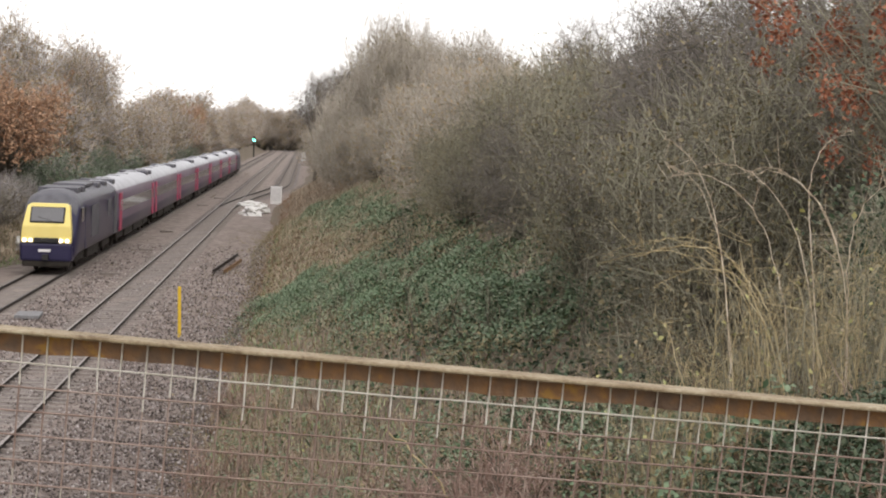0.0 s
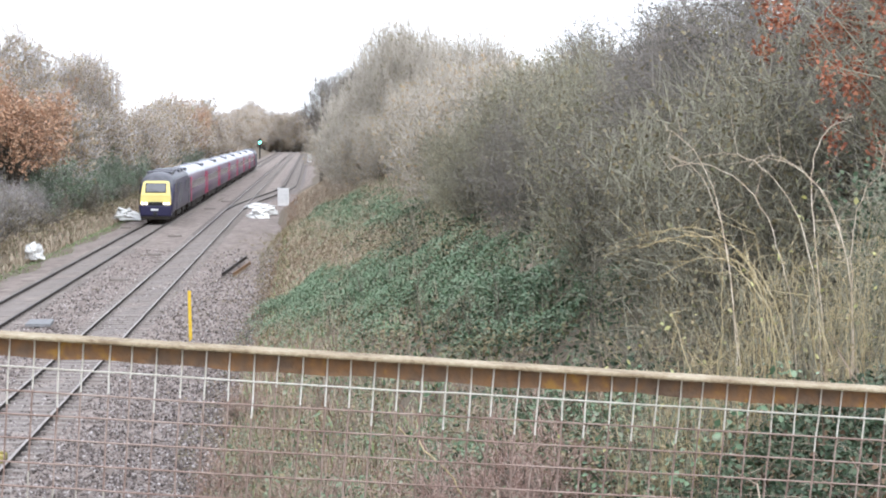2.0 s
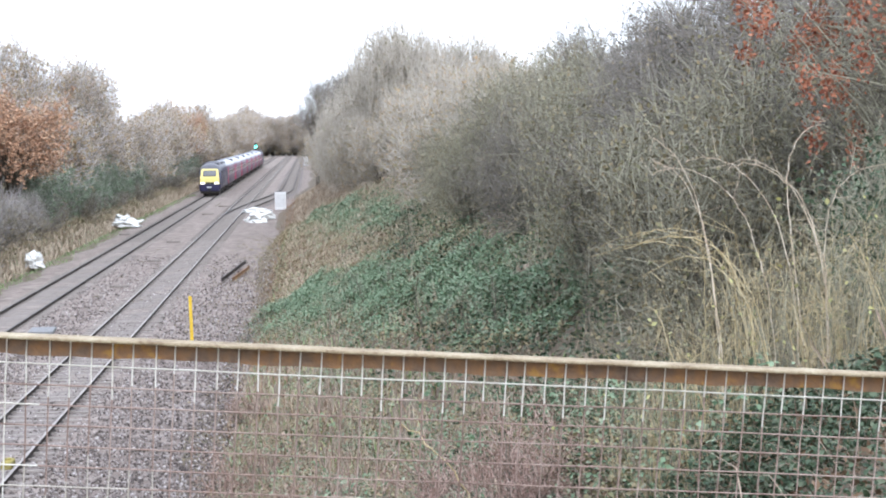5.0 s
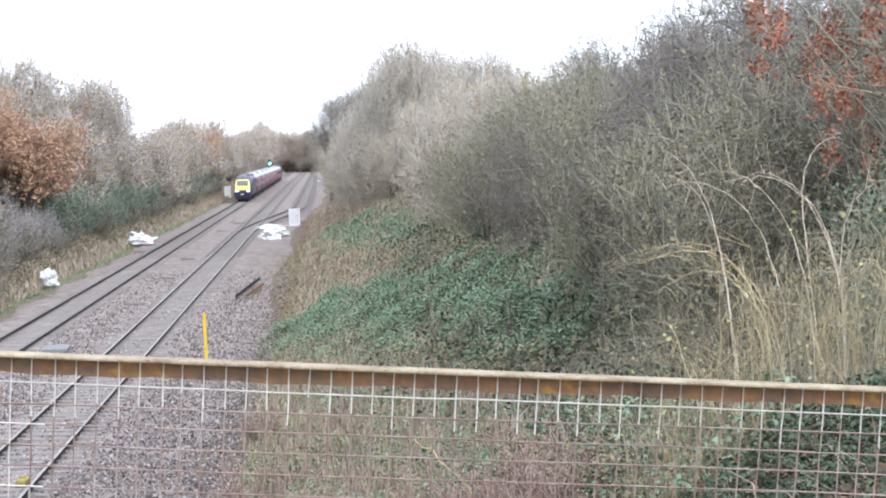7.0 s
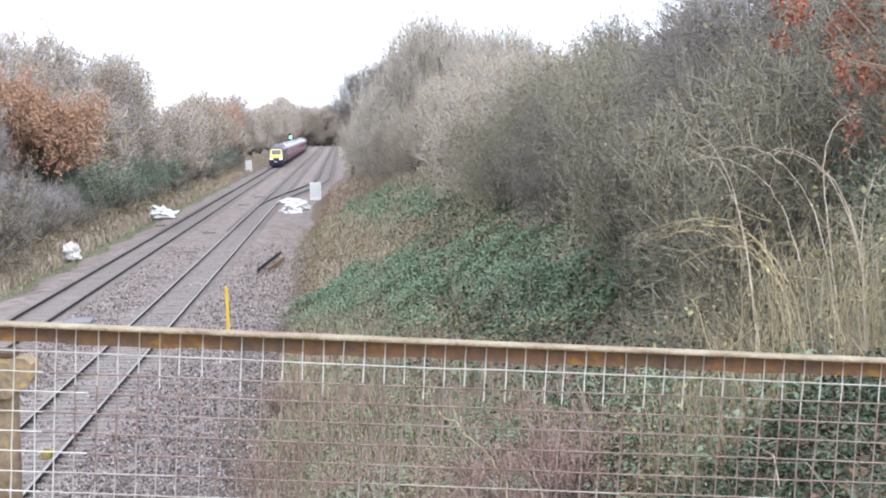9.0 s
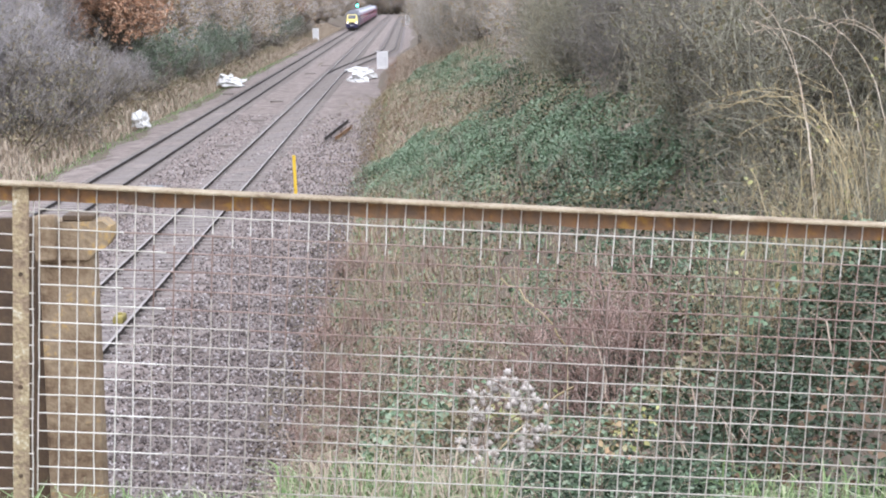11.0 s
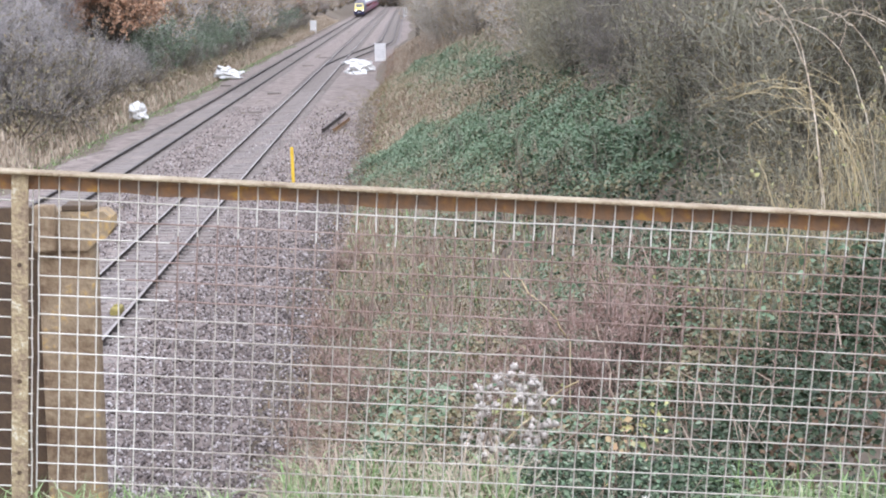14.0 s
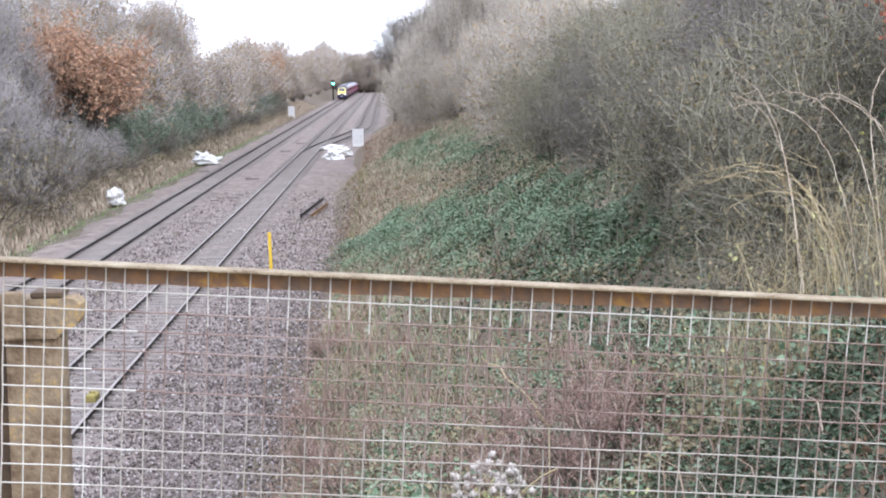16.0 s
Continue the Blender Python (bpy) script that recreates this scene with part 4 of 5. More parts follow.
    for y in (124, 134, 148, 160, 172, 186, 200, 216, 232, 250, 268, 288, 310, 334, 360, 390):
        for k in range(2 if y < 200 else 1):
            s = rr.uniform(0.85, 1.1) * (1.0 if y < 130 else 1.3) * (1 + y / 1100)
            spots.append((-11.2 - 3.4 * k - rr.uniform(0, 1.5) - (1.0 if y < 180 else 0), y + rr.uniform(-4, 4), s, rr.uniform(0, 360), s * rr.uniform(0.8, 1.0)))
    for y in (225, 245, 270, 300, 335, 375, 420, 470, 530):
        s = rr.uniform(1.5, 1.9)
        spots.append((13.0 + rr.uniform(0, 2), y, s, rr.uniform(0, 360), s))
    for i in range(18):   # the wood that closes the view where the line bends away
        s = rr.uniform(2.0, 2.5)
        spots.append((-17 + i * 2.2, 632 + rr.uniform(0, 30), s, rr.uniform(0, 360), s))
    for y in (440, 480, 520, 565, 605):
        s = rr.uniform(1.6, 2.0)
        spots.append((-11.5 - rr.uniform(0, 2), y, s, rr.uniform(0, 360), s))
    scatter_put(mix, spots)
    holly = dome("evergreen_bush", "dark evergreen bush at the foot of the hedgerow", "shrub", R(20), 1.9, 3.6, -0.4, 80, 14, 0.6, 0.01, "twig_mid", "leaf_green", 5200, 0.12, "shrubs of the cutting", limb=0.03, stems=2)
    scatter_put(holly, [(-10.4 - rr.uniform(0, 0.8), y, rr.uniform(0.8, 1.2), rr.uniform(0, 360), rr.uniform(0.8, 1.35)) for y in (118, 127, 133, 141, 150, 158, 168, 178, 190, 204, 220, 238, 256, 278)])
    brush = make_plant("thorn_bush", "dense grey bare thorn bush on the verge", "shrub", R(9), 11, 1.6, 0.9, (6, 5, 4, 1), "twig_grey", 0.03, "leaf_olive", 900, 0.08, "shrubs of the cutting", thin=0.009)
    thicket = dome("thorn_thicket", "tall mauve-grey bare thicket beside the verge", "shrub", R(22), 1.9, 4.2, -0.4, 120, 14, 0.85, 0.013, "twig_mid", "leaf_olive", 2000, 0.09, "shrubs of the cutting", up=0.2, limb=0.025, stems=3)
    scatter_put(thicket, [(-11.6, 84, 1.3, 0, 1.3), (-13.2, 92, 1.3, 60, 1.15), (-11.0, 95, 1.1, 130, 0.85), (-15.6, 100, 1.4, 200, 1.2), (-10.9, 105, 1.0, 260, 0.7), (-17.5, 108, 1.6, 310, 1.9), (-14.5, 84, 1.4, 30, 1.5), (-20, 116, 1.8, 90, 2.2), (-15.5, 110, 1.2, 150, 1.3), (-22, 128, 1.9, 250, 2.4), (-10.8, 112, 0.9, 20, 0.6)])
    spots = [(-10.0, 84, 1.7, 0, 1.8), (-11.0, 90, 1.8, 60, 2.0), (-10.4, 98, 1.5, 160, 1.4), (-9.9, 77, 1.6, 220, 1.7), (-10.5, 105, 1.4, 300, 1.1), (-11.8, 82, 1.8, 130, 2.1)]
    for y in range(110, 300, 9):
        spots.append((-10.3 + rr.uniform(-0.6, 0.4), y + rr.uniform(-3, 3), rr.uniform(0.9, 1.3), rr.uniform(0, 360), rr.uniform(0.8, 1.2)))
    scatter_put(brush, spots)


def scatter_leaves(name, label, category, mat, n, xr, yr, size, hgt, seed, keep=None, up=0.5, ground=None):
    rng = np.random.default_rng(seed)
    x, y = rng.uniform(*xr, n), rng.uniform(*yr, n)
    if keep is not None:
        k = keep(x, y, rng)
        x, y = x[k], y[k]
    lump = 0.5 + 0.5 * np.sin(x * 1.7 + 0.6 * y) * np.sin(0.9 * y - x)
    z = (land(x, y) if ground is None else ground(x, y)) + rng.uniform(0, 1, len(x)) ** 0.7 * hgt * (0.35 + lump)
    v, f = leaves(np.stack([x, y, z], 1), np.full(len(x), size), rng, up)
    return tagged(part(name, raw(name, v, f), M[mat]), label, category, kind="stuff")


def blades(name, label, mat, n, xr, yr, h, w, seed, lean=0.35, keep=None, ground=None):
    rng = np.random.default_rng(seed)
    x, y = rng.uniform(*xr, n), rng.uniform(*yr, n)
    if keep is not None:
        k = keep(x, y, rng)
        x, y = x[k], y[k]
    n = len(x)
    z = land(x, y) if ground is None else ground(x, y)
    a = rng.uniform(0, 2 * math.pi, n)
    d = np.stack([np.cos(a), np.sin(a), np.zeros(n)], 1)
    side = np.stack([-np.sin(a), np.cos(a), np.zeros(n)], 1) * (w * rng.uniform(0.6, 1.3, n))[:, None]
    hh = h * rng.uniform(0.45, 1.25, n)
    b = np.stack([x, y, z - 0.02], 1)
    ln = lean * rng.uniform(0.1, 1.6, n)
    m1 = b + d * (hh * ln * 0.3)[:, None] + np.array([0, 0, 1]) * (hh * 0.55)[:, None]
    tp = b + d * (hh * ln)[:, None] + np.array([0, 0, 1]) * (hh * np.clip(1 - 0.35 * ln, 0.3, 1))[:, None]
    vs = np.stack([b - side, b + side, m1 - side * 0.7, m1 + side * 0.7, tp], 1)
    base = (np.arange(n) * 5)[:, None, None]
    f = np.array([[0, 1, 3], [0, 3, 2], [2, 3, 4]])[None]
    return tagged(part(name, raw(name, vs.reshape(-1, 3), (base + f).reshape(-1, 3)), M[mat]), label, "grass", kind="stuff")


def build_undergrowth():
    scatter_leaves("ivy_undergrowth", "paler ivy leaves in the gap in the grass", "undergrowth", "leaf_green", 2500, (8.15, 8.9), (3.9, 5.0), 0.018, 0.2, 84, ground=lambda x, y: 5.60 - 0.03 * np.clip(x - 7, 0, 5))

    def drift(a, b, edge):
        return lambda x, y, rng: np.sin(x * a + y * 0.6) * np.sin(y * b - x * 1.1) + 0.4 * np.sin(x * 5.1) > rng.uniform(edge, edge + 0.9, len(x))

    def mound(name, label, mat, n, x0, x1, y0, y1, half, size, hgt, seed, up=0.7):
        """A lumpy drift of leaves, thickest at its skin, along a line on the ground."""
        rng = np.random.default_rng(seed)
        u, w = rng.uniform(0, 1, n), rng.normal(size=n) * 0.5
        y = y0 + (y1 - y0) * u
        x = x0 + (x1 - x0) * u + w * half * (0.55 + 0.45 * np.sin(u * math.pi)) * (1 + 0.3 * np.sin(y * 0.7))
        lump = np.clip(0.55 + 0.5 * np.sin(x * 1.9 + y * 0.45) * np.sin(y * 0.6 - x * 0.8) + 0.25 * np.sin(x * 4.3 - y) * np.sin(y * 1.7), 0.02, 2)
        k = lump > rng.uniform(0, 0.28, n)
        x, y, lump = x[k], y[k], lump[k]
        z = land(x, y) + hgt * lump * rng.uniform(0, 1, len(x)) ** 0.4
        v, f = leaves(np.stack([x, y, z], 1), np.full(len(x), size), rng, up)
        tagged(part(name, raw(name, v, f), M[mat]), label, "bramble", kind="stuff")
    mound("bramble_thicket", "dark green bramble thicket on the bank", "leaf_green", 105000, 7.0, 12.6, 64, 27, 1.75, 0.062, 0.75, 31)
    # inner shade of the thicket, put in as a lower layer of dark leaves
    mound("bramble_shade", "dark leaves within the bramble thicket, coloured for its inner shade", "leaf_dark", 30000, 6.9, 12.8, 66, 25, 2.4, 0.065, 0.45, 71)
    mound("bramble_thicket", "green bramble leaves higher on the bank", "leaf_green", 24000, 8.3, 11.8, 112, 68, 1.6, 0.10, 0.6, 32)
    mound("dead_bracken", "brown dead leaves and bracken on the bank", "leaf_dead", 20000, 7.0, 11.5, 90, 34, 4.0, 0.06, 0.5, 72)
    mound("fading_weeds", "fading olive weeds on the bank", "leaf_olive", 42000, 6.8, 11.5, 120, 26, 4.5, 0.065, 0.6, 73)
    blades("dead_stalks", "pale dead stalks standing in the brambles", "straw", 2600, (6.8, 13), (26, 90), 0.7, 0.006, 76, 0.5)
    scatter_leaves("bramble_mound", "dark bramble mound below the dog rose", "bramble", "leaf_dark", 18000, (9.2, 12.6), (7.2, 9.3), 0.034, 0.4, 38)
    scatter_leaves("fading_undergrowth", "fading olive leaves behind the fence", "undergrowth", "leaf_olive", 24000, (6.9, 10.2), (10, 25), 0.045, 0.5, 74, drift(2.4, 0.9, -0.7))
    scatter_leaves("bramble_sprays", "grey-green bramble leaves behind the fence", "bramble", "leaf_green", 30000, (7.3, 10.6), (9, 25), 0.045, 0.55, 75, lambda x, y, rng: np.sin(x * 3.1 + y * 1.1) * np.sin(y * 1.3 - x * 2.0) > rng.uniform(-0.4, 0.4, len(x)))
    scatter_leaves("ivy_undergrowth", "dark ivy and bramble leaves below the fence", "undergrowth", "leaf_dark", 125000, (7.0, 12.5), (4.5, 20), 0.027, 0.34, 33, lambda x, y, rng: (x < 8.6 + 0.25 * y) & (rng.uniform(0, 1, len(x)) < np.clip((x - 6.9) * 0.55 + 0.25 * np.sin(x * 5) * np.sin(y * 3), 0.05, 1)))
    scatter_leaves("dead_leaves", "brown dead leaves caught among the brambles", "leaf litter", "leaf_dead", 26000, (6.9, 12), (4.6, 20), 0.036, 0.36, 36)
    blades("dead_stems", "thin reddish-brown dead stems behind the fence", "twig_red", 2300, (6.6, 10.8), (6.0, 24), 0.6, 0.0058, 37, 1.0)
    blades("pale_stems", "pale dead stems behind the fence", "straw", 700, (7.0, 9.3), (6.0, 18), 0.5, 0.004, 53, 1.0)
    scatter_leaves("bramble_sprays", "green bramble leaves among the dead stems", "bramble", "leaf_green", 12000, (7.2, 10.5), (9, 21), 0.04, 0.5, 39, lambda x, y, rng: np.sin(x * 2.3 + y * 0.7) * np.sin(y * 0.9 - x * 1.4) > rng.uniform(-0.3, 0.5, len(x)))
    scatter_leaves("ivy_undergrowth", "dark undergrowth at the foot of the shrubs", "undergrowth", "leaf_dark", 26000, (9, 17), (18, 70), 0.10, 0.5, 34, lambda x, y, rng: x > 9.6 + 0.7 * np.sin(y * 0.33) + 0.5 * np.sin(y * 0.9 + 1) + rng.uniform(-0.6, 1.6, len(x)))
    scatter_leaves("low_brambles", "low green bramble leaves at the foot of the bank", "bramble", "leaf_green", 14000, (6.1, 9.2), (11, 36), 0.055, 0.4, 61, drift(2.1, 0.5, -0.5))
    scatter_leaves("dead_leaves", "fading leaves over dry grass on the bank", "leaf litter", "leaf_olive", 16000, (5.9, 9.2), (10, 36), 0.05, 0.4, 62, drift(1.6, 0.8, -0.6))
    blades("dead_stems", "thin reddish-brown dead stems at the foot of the bank", "twig_red", 3000, (5.9, 9.0), (12, 36), 0.6, 0.006, 63, 1.0)
    scatter_leaves("verge_brambles", "fading olive brambles along the far verge", "bramble", "leaf_olive", 22000, (-12, -8.8), (75, 300), 0.15, 0.7, 35)
    blades("dry_grass_bank", "dry straw-coloured grass and dead stems on the bank", "straw", 9000, (6.0, 13.5), (18, 60), 0.45, 0.006, 41, 0.8)
    blades("green_grass_bank", "rank green grass among the brambles", "grass", 9000, (6.2, 13.5), (25, 120), 0.35, 0.012, 49, 0.9)
    blades("russet_bank", "russet dead stems on the lower bank", "russet", 12000, (6.0, 11.5), (22, 150), 0.38, 0.009, 50, 1.0)
    blades("dry_grass_slope", "pale dead grass high on the slope", "straw", 22000, (6.6, 13.8), (62, 185), 0.6, 0.012, 47, 1.0)
    blades("dry_grass_toe", "russet dead grass along the foot of the bank", "russet", 9000, (4.9, 7.6), (22, 200), 0.3, 0.010, 42, 1.0, lambda x, y, rng: rng.uniform(0, 1, len(x)) < np.clip((x - 4.9 - 0.5 * np.sin(y * 0.9) ** 2) * 0.8, 0, 1))
    scatter_leaves("bank_weeds", "low green weeds and dock leaves on the lower bank", "weeds", "leaf_green", 9000, (6.2, 12), (22, 120), 0.11, 0.25, 51, lambda x, y, rng: np.sin(x * 2.1 + y * 0.35) * np.sin(y * 0.5 - x) > 0.15)
    blades("verge_weeds", "sparse weeds on the stone shoulder", "grass", 5000, (-7.6, -6.0), (58, 220), 0.14, 0.02, 52, 1.0, lambda x, y, rng: rng.uniform(0, 1, len(x)) < np.clip((-x - 5.9) * 0.6, 0, 1))
    blades("verge_grass", "short green and straw grass along the verge", "grass", 5000, (-9.2, -7.2), (60, 200), 0.18, 0.025, 43, 0.8)
    blades("verge_straw", "straw grass below the bushes", "straw", 26000, (-10.8, -7.6), (60, 380), 0.6, 0.03, 44, 0.7)
    blades("near_straw", "dry grass behind the fence", "straw", 900, (6.9, 8.1), (4.4, 6.0), 0.2, 0.003, 45, 0.8)
    level = lambda x, y: 5.58 - 0.03 * np.clip(x - 7, 0, 5)
    blades("tall_grass", "tall pale and green grass through the fence", "straw", 420, (7.55, 8.2), (4.3, 4.85), 0.25, 0.0032, 81, 0.9, None, level)
    blades("tall_grass", "tall green grass against the fence", "grass", 1100, (7.5, 8.2), (4.25, 4.85), 0.19, 0.0034, 82, 0.9, None, level)
    blades("tall_grass", "tall green grass against the fence", "grass", 500, (8.85, 9.5), (4.3, 4.8), 0.2, 0.0034, 83, 0.9, None, level)
    blades("fence_grass", "lush green grass at the foot of the fence", "grass", 15000, (6.3, 9.5), (3.5, 4.45), 0.16, 0.0035, 46, 1.0,
           lambda x, y, rng: (x < 8.2 + 0.06 * np.sin(y * 9)) | (x > 8.78 + 0.06 * np.sin(y * 7)), lambda x, y: 5.60 - 0.03 * np.clip(x - 7, 0, 5))
    scatter_leaves("ivy_undergrowth", "ivy growing through the gap in the grass", "undergrowth", "leaf_dark", 9000, (8.2, 8.85), (3.9, 5.0), 0.020, 0.16, 48, ground=lambda x, y: 5.60 - 0.03 * np.clip(x - 7, 0, 5))


def canes(rng, n, base, reach, height, bend, radius, seg=9):
    """Arching canes: rows of short rods from base points, bending over by their own weight."""
    a, b, r0, r1 = [], [], [], []
    tips = []
    for i in range(n):
        p = np.array(base(rng), float)
        az = rng.uniform(0, 2 * math.pi)
        out = np.array([math.cos(az), math.sin(az) * 0.6, 0]) + np.array(bend)
        h = height * rng.uniform(0.55, 1.15)
        rc = reach * rng.uniform(0.3, 1.2)
        prev = p
        rad = radius * rng.uniform(0.6, 1.2)
        for k in range(1, seg + 1):
            u = k / seg
            q = p + out * rc * u ** 1.8 + np.array([0, 0, h * (1.35 * u - 0.35 * u ** 3 - 0.25 * u ** 5 * rc)]) + rng.normal(size=3) * 0.012
            a.append(prev)
            b.append(q)
            r0.append(rad * (1 - 0.75 * (k - 1) / seg))
            r1.append(rad * (1 - 0.75 * k / seg))
            if u > 0.25 and rng.uniform() < 0.7:   # side shoots
                d = rng.normal(size=3) * 0.6 + np.array([0, 0, 0.5])
                e = q + d / np.linalg.norm(d) * rng.uniform(0.08, 0.3)
                a.append(q)
                b.append(e)
                r0.append(rad * 0.4)
                r1.append(rad * 0.2)
                tips.append(e)
            prev = q
        tips.append(prev)
    return prisms(np.array(a), np.array(b), np.array(r0), np.array(r1)), np.array(tips)


def build_near_plants():
    rng = np.random.default_rng(61)

    def ground_spot(x0, x1, y0, y1):
        def f(r):
            x, y = r.uniform(x0, x1), r.uniform(y0, y1)
            return x, y, float(land(x, y)) - 0.05
        return f
    rose = tagged(new("dog_rose_bush"), "leafless tan and yellow dog-rose bush with arching canes", "shrub")
    (v, f), tips = canes(rng, 26, ground_spot(10.0, 11.7, 9.4, 10.8), 0.35, 1.45, (-0.1, 0, 0), 0.006)
    tagged(part("cane", raw("cane", v, f), M["twig_tan"], rose, "tan upright canes"), kind="stuff")
    (v, f), t2 = canes(rng, 230, ground_spot(9.9, 11.5, 9.3, 11.2), 0.5, 1.3, (-0.05, 0, 0), 0.0026)
    tagged(part("thin_cane", raw("thin_cane", v, f), M["twig_tan"], rose), kind="stuff")
    (v, f), t4 = canes(rng, 330, ground_spot(9.9, 12.0, 9.3, 11.4), 0.5, 1.3, (0, 0, 0), 0.003)
    tagged(part("green_cane", raw("green_cane", v, f), M["twig_olive"], rose, "olive-green fine shoots"), kind="stuff")
    bows = (("bowed_cane", "cane_pale", 2, ((10.47, 5.3), (10.44, 5.8), (10.40, 6.2), (10.32, 6.62), (10.18, 6.88), (10.02, 6.94))),
            ("bowed_cane", "cane_pale", 4, ((10.98, 5.4), (10.96, 5.9), (10.91, 6.3), (10.78, 6.68), (10.60, 6.88), (10.40, 6.98), (10.24, 6.93))),
            ("bowed_cane", "cane_pale", 2, ((10.98, 5.4), (10.93, 6.1), (10.87, 6.6), (10.90, 6.82), (11.0, 6.98), (11.2, 7.02))),
            ("yellow_cane", "twig_tan", 6, ((10.66, 5.5), (10.58, 6.0), (10.48, 6.25), (10.28, 6.46), (10.02, 6.50), (9.76, 6.41))))
    for name, mt, n, line in bows:
        for i in range(n):
            m = len(line)
            p = np.array([(x, 10.0, z) for x, z in line]) + np.linspace(0, 1, m)[:, None] * rng.normal(size=3) * np.array([0.10, 0.3, 0.06]) + np.array([rng.normal() * 0.09, rng.normal() * 0.25, 0])
            u = np.linspace(0, m - 1, 26)
            q = np.stack([np.interp(u, np.arange(m), p[:, a]) for a in range(3)], 1)
            for _ in range(6):
                q[1:-1] = (q[:-2] + q[1:-1] * 2 + q[2:]) / 4
            q += rng.normal(size=q.shape) * 0.004
            r = np.linspace(0.0046, 0.0018, 25)
            d = rng.normal(size=(12, 3)) * 0.6 + np.array([0, 0, 0.3])
            o = q[rng.integers(8, 26, 12)]
            v, f = prisms(np.vstack([q[:-1], o]), np.vstack([q[1:], o + d * rng.uniform(0.05, 0.16, (12, 1))]), np.append(r, np.full(12, 0.0018)), np.append(r * 0.95, np.full(12, 0.001)))
            part(name, raw(name, v, f), M[mt], rose, "yellowish drooping cane" if name == "yellow_cane" else "long pale bowed cane")
    tips = np.concatenate([tips, t2, t4])
    pick = tips[rng.integers(0, len(tips), 900)] + rng.normal(size=(900, 3)) * 0.04 - np.array([0, 0, 1]) * rng.uniform(0, 0.9, (900, 1)) ** 2
    v, f = leaves(pick, np.full(900, 0.03), rng)
    tagged(part("old_foliage", raw("old_foliage", v, f), M["leaf_olive"], rose, "fading olive leaves"), kind="stuff")
    pick = tips[rng.integers(0, len(tips), 160)] + rng.normal(size=(160, 3)) * 0.02
    v, f = leaves(pick, np.full(160, 0.035), rng)
    tagged(part("foliage", raw("foliage", v, f), M["leaf_yellow"], rose), kind="stuff")

    red = tagged(new("hawthorn_tree"), "hawthorn with clusters of rust-red leaves on grey branches", "tree")
    foot = np.array([14.3, 16.0, float(land(14.3, 16.0)) - 0.1])
    bunch = np.stack([12.9 + rng.normal(size=46) * 0.75, rng.uniform(14.2, 16.2, 46), rng.uniform(6.9, 9.0, 46)], 1)
    bunch[:, 0] = np.clip(bunch[:, 0] + (8.2 - bunch[:, 2]) * 0.15, 11.5, 15)
    start = foot + (np.array([14.0, 16.0, 7.4]) - foot) * rng.uniform(0.2, 1.1, (46, 1))
    mid = (start + bunch) / 2 + np.array([0, 0, 0.35]) + rng.normal(size=bunch.shape) * 0.12
    a, b = np.concatenate([np.repeat(foot[None], 3, 0), start, mid]), np.concatenate([np.array([[14.0, 16, 7.6], [14.6, 16.4, 8.4], [14.2, 15.7, 8.9]]), mid, bunch])
    v, f = prisms(a, b, np.concatenate([np.full(3, 0.05), np.full(46, 0.014), np.full(46, 0.009)]), np.concatenate([np.full(3, 0.03), np.full(46, 0.009), np.full(46, 0.004)]))
    part("branchwork", raw("branchwork", v, f), M["twig_olive"], red)
    o = np.repeat(np.concatenate([mid, bunch, (mid + bunch) / 2]), 14, 0) + rng.normal(size=(138 * 14, 3)) * 0.12
    d = rng.normal(size=o.shape) * 0.22 + np.array([-0.08, 0, 0.05])
    v, f = spikes(o, o + d, np.full(len(o), 0.004))
    tagged(part("twig", raw("twig", v, f), M["twig_olive"], red), kind="stuff")
    pos = (bunch[:, None] + rng.normal(size=(46, 95, 3)) * np.array([0.055, 0.055, 0.11]) - np.array([0, 0, 0.12])).reshape(-1, 3)
    v, f = leaves(pos, np.full(len(pos), 0.046), rng, 0.0)
    part("foliage", raw("foliage", v, f), M["leaf_red"], red, "hanging clusters of rust-red leaves")
    ivy = dome("ivy_bush", "ivy-grown olive thicket beside the dog rose", "shrub", np.random.default_rng(19), 0.95, 2.4, 0.1, 70, 16, 0.4, 0.004, "twig_olive", "leaf_dark", 5000, 0.05, "shrubs of the cutting", limb=0.014, stems=3)
    scatter_put(ivy, [(12.75, 13.2, 1.0, 0, 1.0), (13.6, 14.6, 1.1, 120, 1.15), (12.15, 11.3, 0.8, 220, 0.8)])

    # clematis seed heads hung over the brambles
    pr = np.random.default_rng(77)
    d = pr.normal(size=(60, 3))
    d /= np.linalg.norm(d, axis=1, keepdims=True)
    reach = pr.uniform(0.013, 0.020, (60, 1))
    v, f = spikes(d * 0.002, d * reach + pr.normal(size=(60, 3)) * 0.004, np.full(60, 0.0075))
    me = raw("seed_head", v, f)
    me.materials.append(M["fluff"])
    for cx, cy, cz, w, h, n, label in ((8.29, 6.6, 5.32, 0.16, 0.20, 120, "fluffy grey seed heads of clematis over the brambles"), (8.47, 4.35, 5.59, 0.12, 0.05, 80, "grey clematis seed heads low by the fence")):
        cl = tagged(new("clematis"), label, "clematis", "clematis by the fence")
        cl.matrix_basis = pose(cx, cy, cz)
        (v, f), tips = canes(rng, 9, lambda r: (r.uniform(-w, w), r.uniform(-0.1, 0.1), -h * 1.6), w * 1.2, h * 2.6, (0, 0, 0), 0.004)
        part("vine", raw("vine", v, f), M["twig_red"], cl)
        for i in range(n):
            a, q = rng.uniform(0, 6.28), rng.uniform(0.55, 1.1)
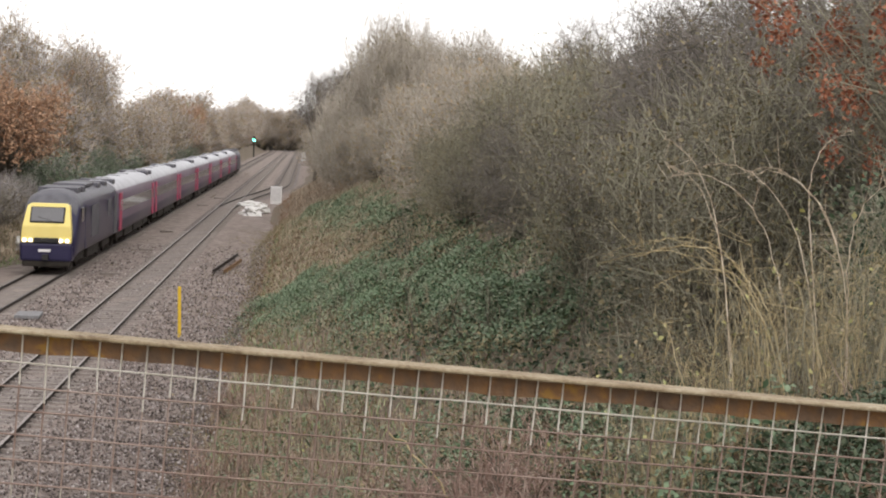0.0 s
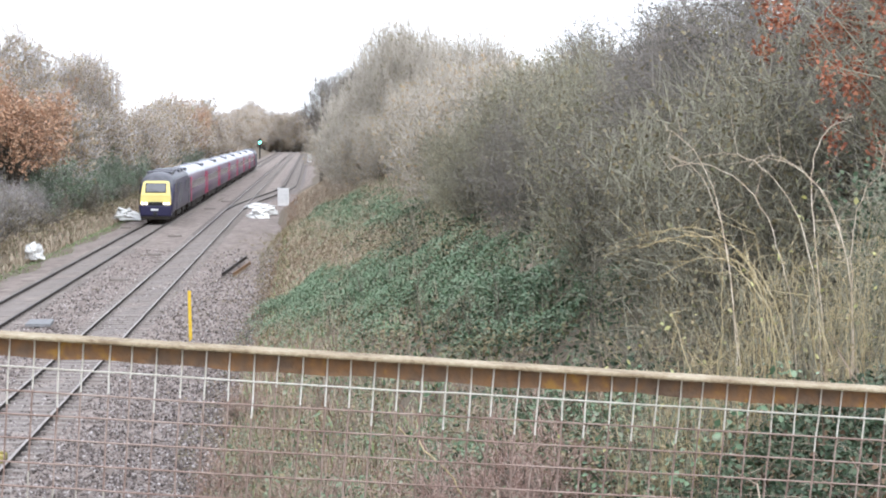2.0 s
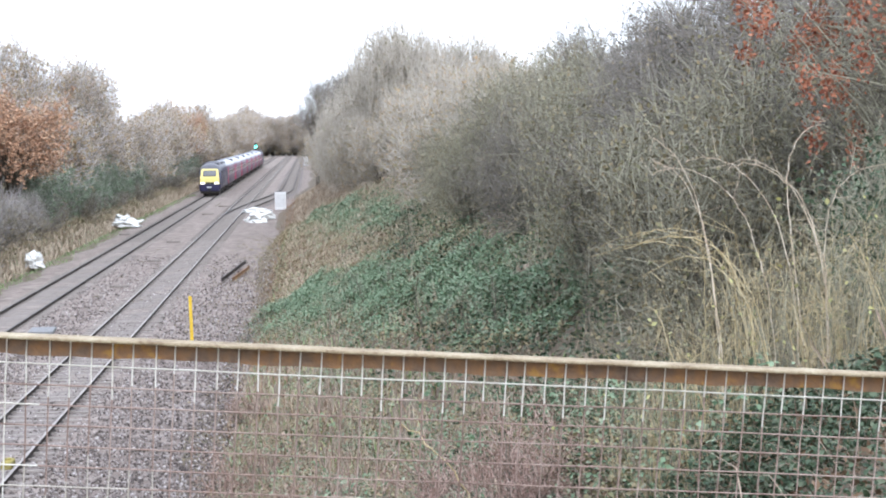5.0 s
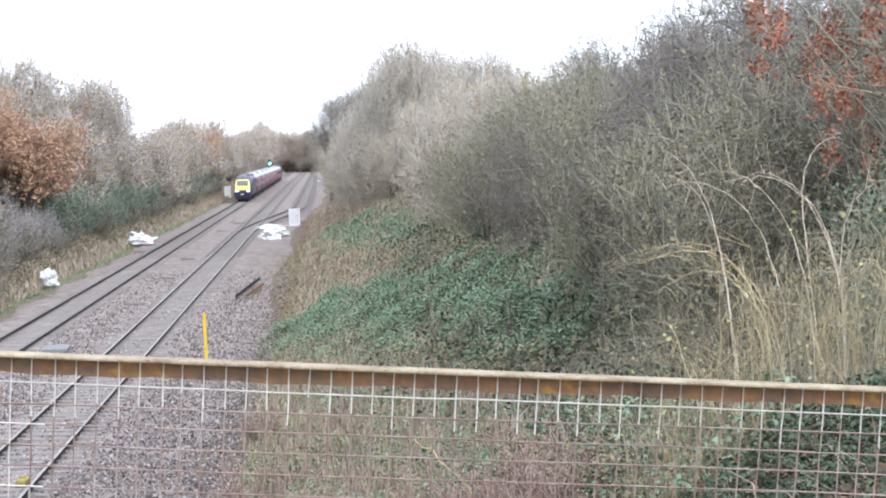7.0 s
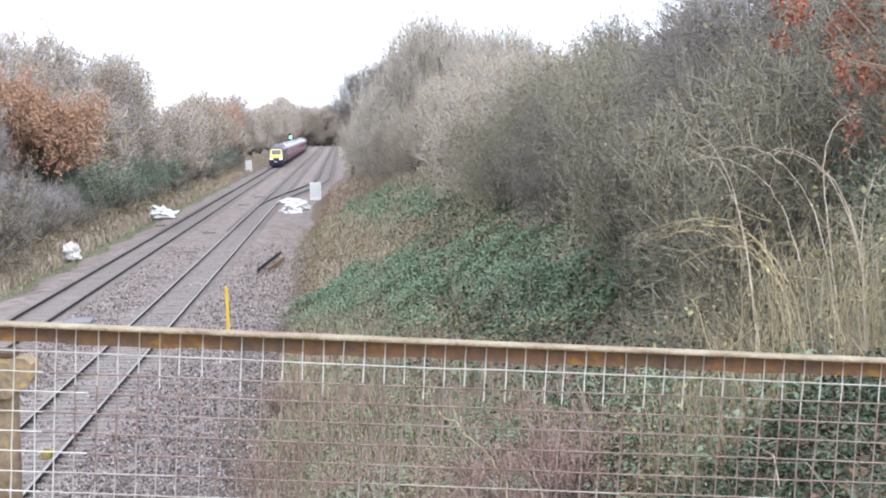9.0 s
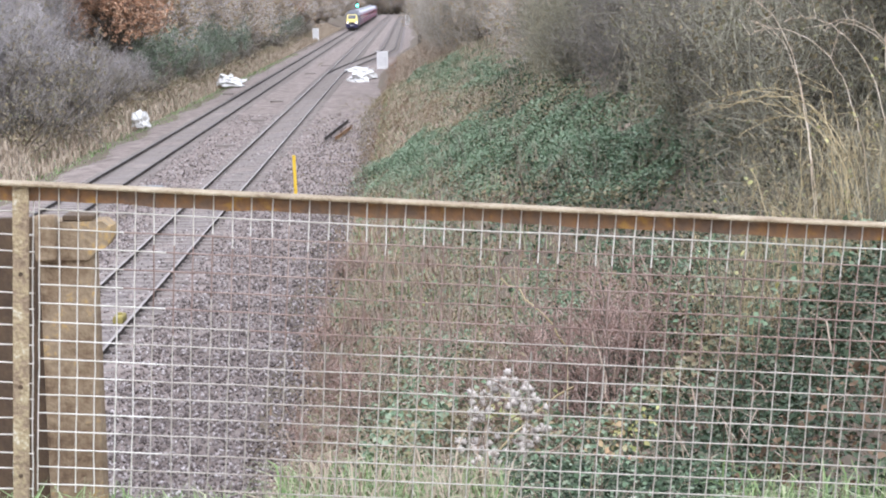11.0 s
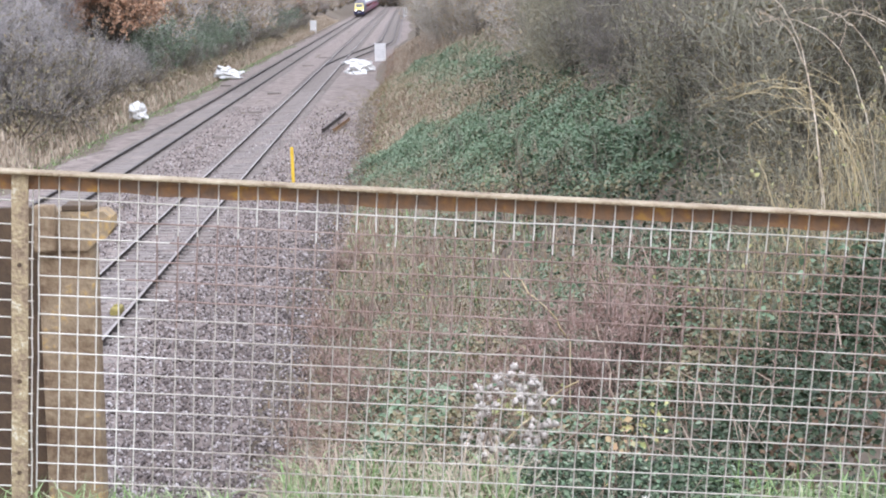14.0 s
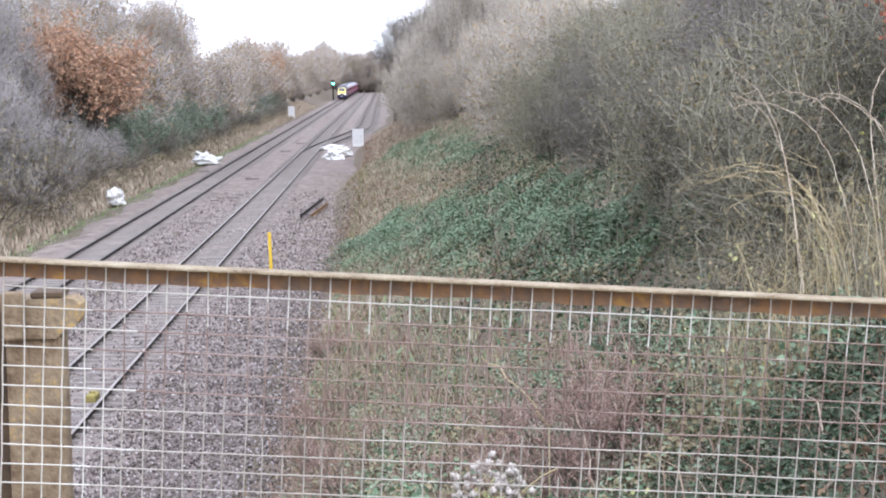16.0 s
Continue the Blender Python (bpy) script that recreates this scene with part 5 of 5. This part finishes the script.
            part("seed_head", me, None, cl, m=pose(w * q * math.cos(a) + rng.normal() * 0.02, rng.normal() * 0.05, h * q * math.sin(a) + rng.normal() * 0.02, rng.uniform(0, 360), rng.uniform(0, 360)))
    # clumps of yellow leaves
    for cx, cy, cz, w, n, mat in ((8.68, 6.7, 5.03, 0.035, 34, "leaf_yellow"), (8.76, 6.8, 5.18, 0.07, 40, "leaf_fade"), (8.87, 6.8, 5.25, 0.06, 34, "leaf_yellow"), (8.36, 6.7, 5.36, 0.06, 34, "leaf_yellow"), (7.97, 20.0, 3.5, 0.12, 20, "leaf_yellow"), (8.9, 8.2, 4.7, 0.1, 16, "leaf_orange")):
        pos = np.array([cx, cy, cz]) + rng.normal(size=(n, 3)) * w * np.array([1, 1, 0.7])
        v, f = leaves(pos, np.full(n, 0.032), rng, 0.2)
        cl = tagged(new("leaf_spray"), "spray of yellowing bramble leaves on a thin stem", "bramble", "yellow sprays by the fence")
        part("foliage", raw("foliage", v, f), M[mat], cl)
        z0 = float(land(cx, cy))
        st = np.linspace(0, 1, 6)[:, None]
        pts = np.array([cx + 0.1, cy + 0.1, z0]) * (1 - st) + np.array([cx, cy, cz]) * st + rng.normal(size=(6, 3)) * 0.02
        v, f = prisms(pts[:-1], pts[1:], np.full(5, 0.004), np.full(5, 0.003))
        part("stem", raw("stem", v, f), M["twig_red"], cl)
    # single pale canes leaning through the brambles
    for p, q, mat in (((8.55, 12, 5.03), (9.05, 12, 4.5), "twig_tan"), ((9.0, 10, 5.04), (9.12, 9.4, 4.45), "twig_red"), ((8.15, 9, 4.25), (8.79, 9, 4.93), "twig_tan"), ((11.4, 12, 4.95), (11.7, 11, 4.6), "twig_tan"), ((8.4, 8.2, 4.4), (8.75, 8.0, 4.95), "twig_red")):
        p, q = np.array(p), np.array(q)
        st = np.linspace(0, 1, 9)[:, None]
        pts = p * (1 - st) + q * st + np.array([0, 0, 0.12]) * st * (1 - st) * 2 + rng.normal(size=(9, 3)) * 0.012
        low = pts[np.argmin(pts[:, 2])].copy()
        low[2] = float(land(low[0], low[1]))
        v, f = prisms(np.vstack([pts[:-1], pts[np.argmin(pts[:, 2])][None]]), np.vstack([pts[1:], low[None]]), np.full(9, 0.007), np.full(9, 0.006))
        tagged(part("bramble_cane", raw("bramble_cane", v, f), M[mat]), "single pale dead cane leaning through the brambles", "cane", "dead canes")
    # pale saplings in front of the thicket
    sap = make_plant("bare_sapling", "slender pale bare sapling in front of the thicket", "sapling", np.random.default_rng(71), 2, 1.3, 0.25, (5, 4, 3), "twig_olive", 0.016, None, 0, 0.05, "saplings on the bank", thin=0.004)
    scatter_put(sap, [(11.2, 30, 0.9, 0, 1.0), (10.4, 33, 0.8, 90, 0.9), (12.2, 27, 0.9, 200, 1.0), (9.6, 45, 0.9, 300, 1.0), (11.0, 47, 1.2, 30, 1.3), (8.6, 42, 0.8, 150, 0.8), (12.0, 22, 0.8, 80, 0.9)])


build_fence()
build_bridge()
build_stones()
build_train()
build_lineside()
build_plants()
build_undergrowth()
build_near_plants()


def motions():
    for vehicle, back, turn in TRAIN:
        walk(vehicle, [(t, pose(LEFT_X, nose_at(t) + back, 0, 0, 0, turn)) for t in range(0, 17)])


motions()
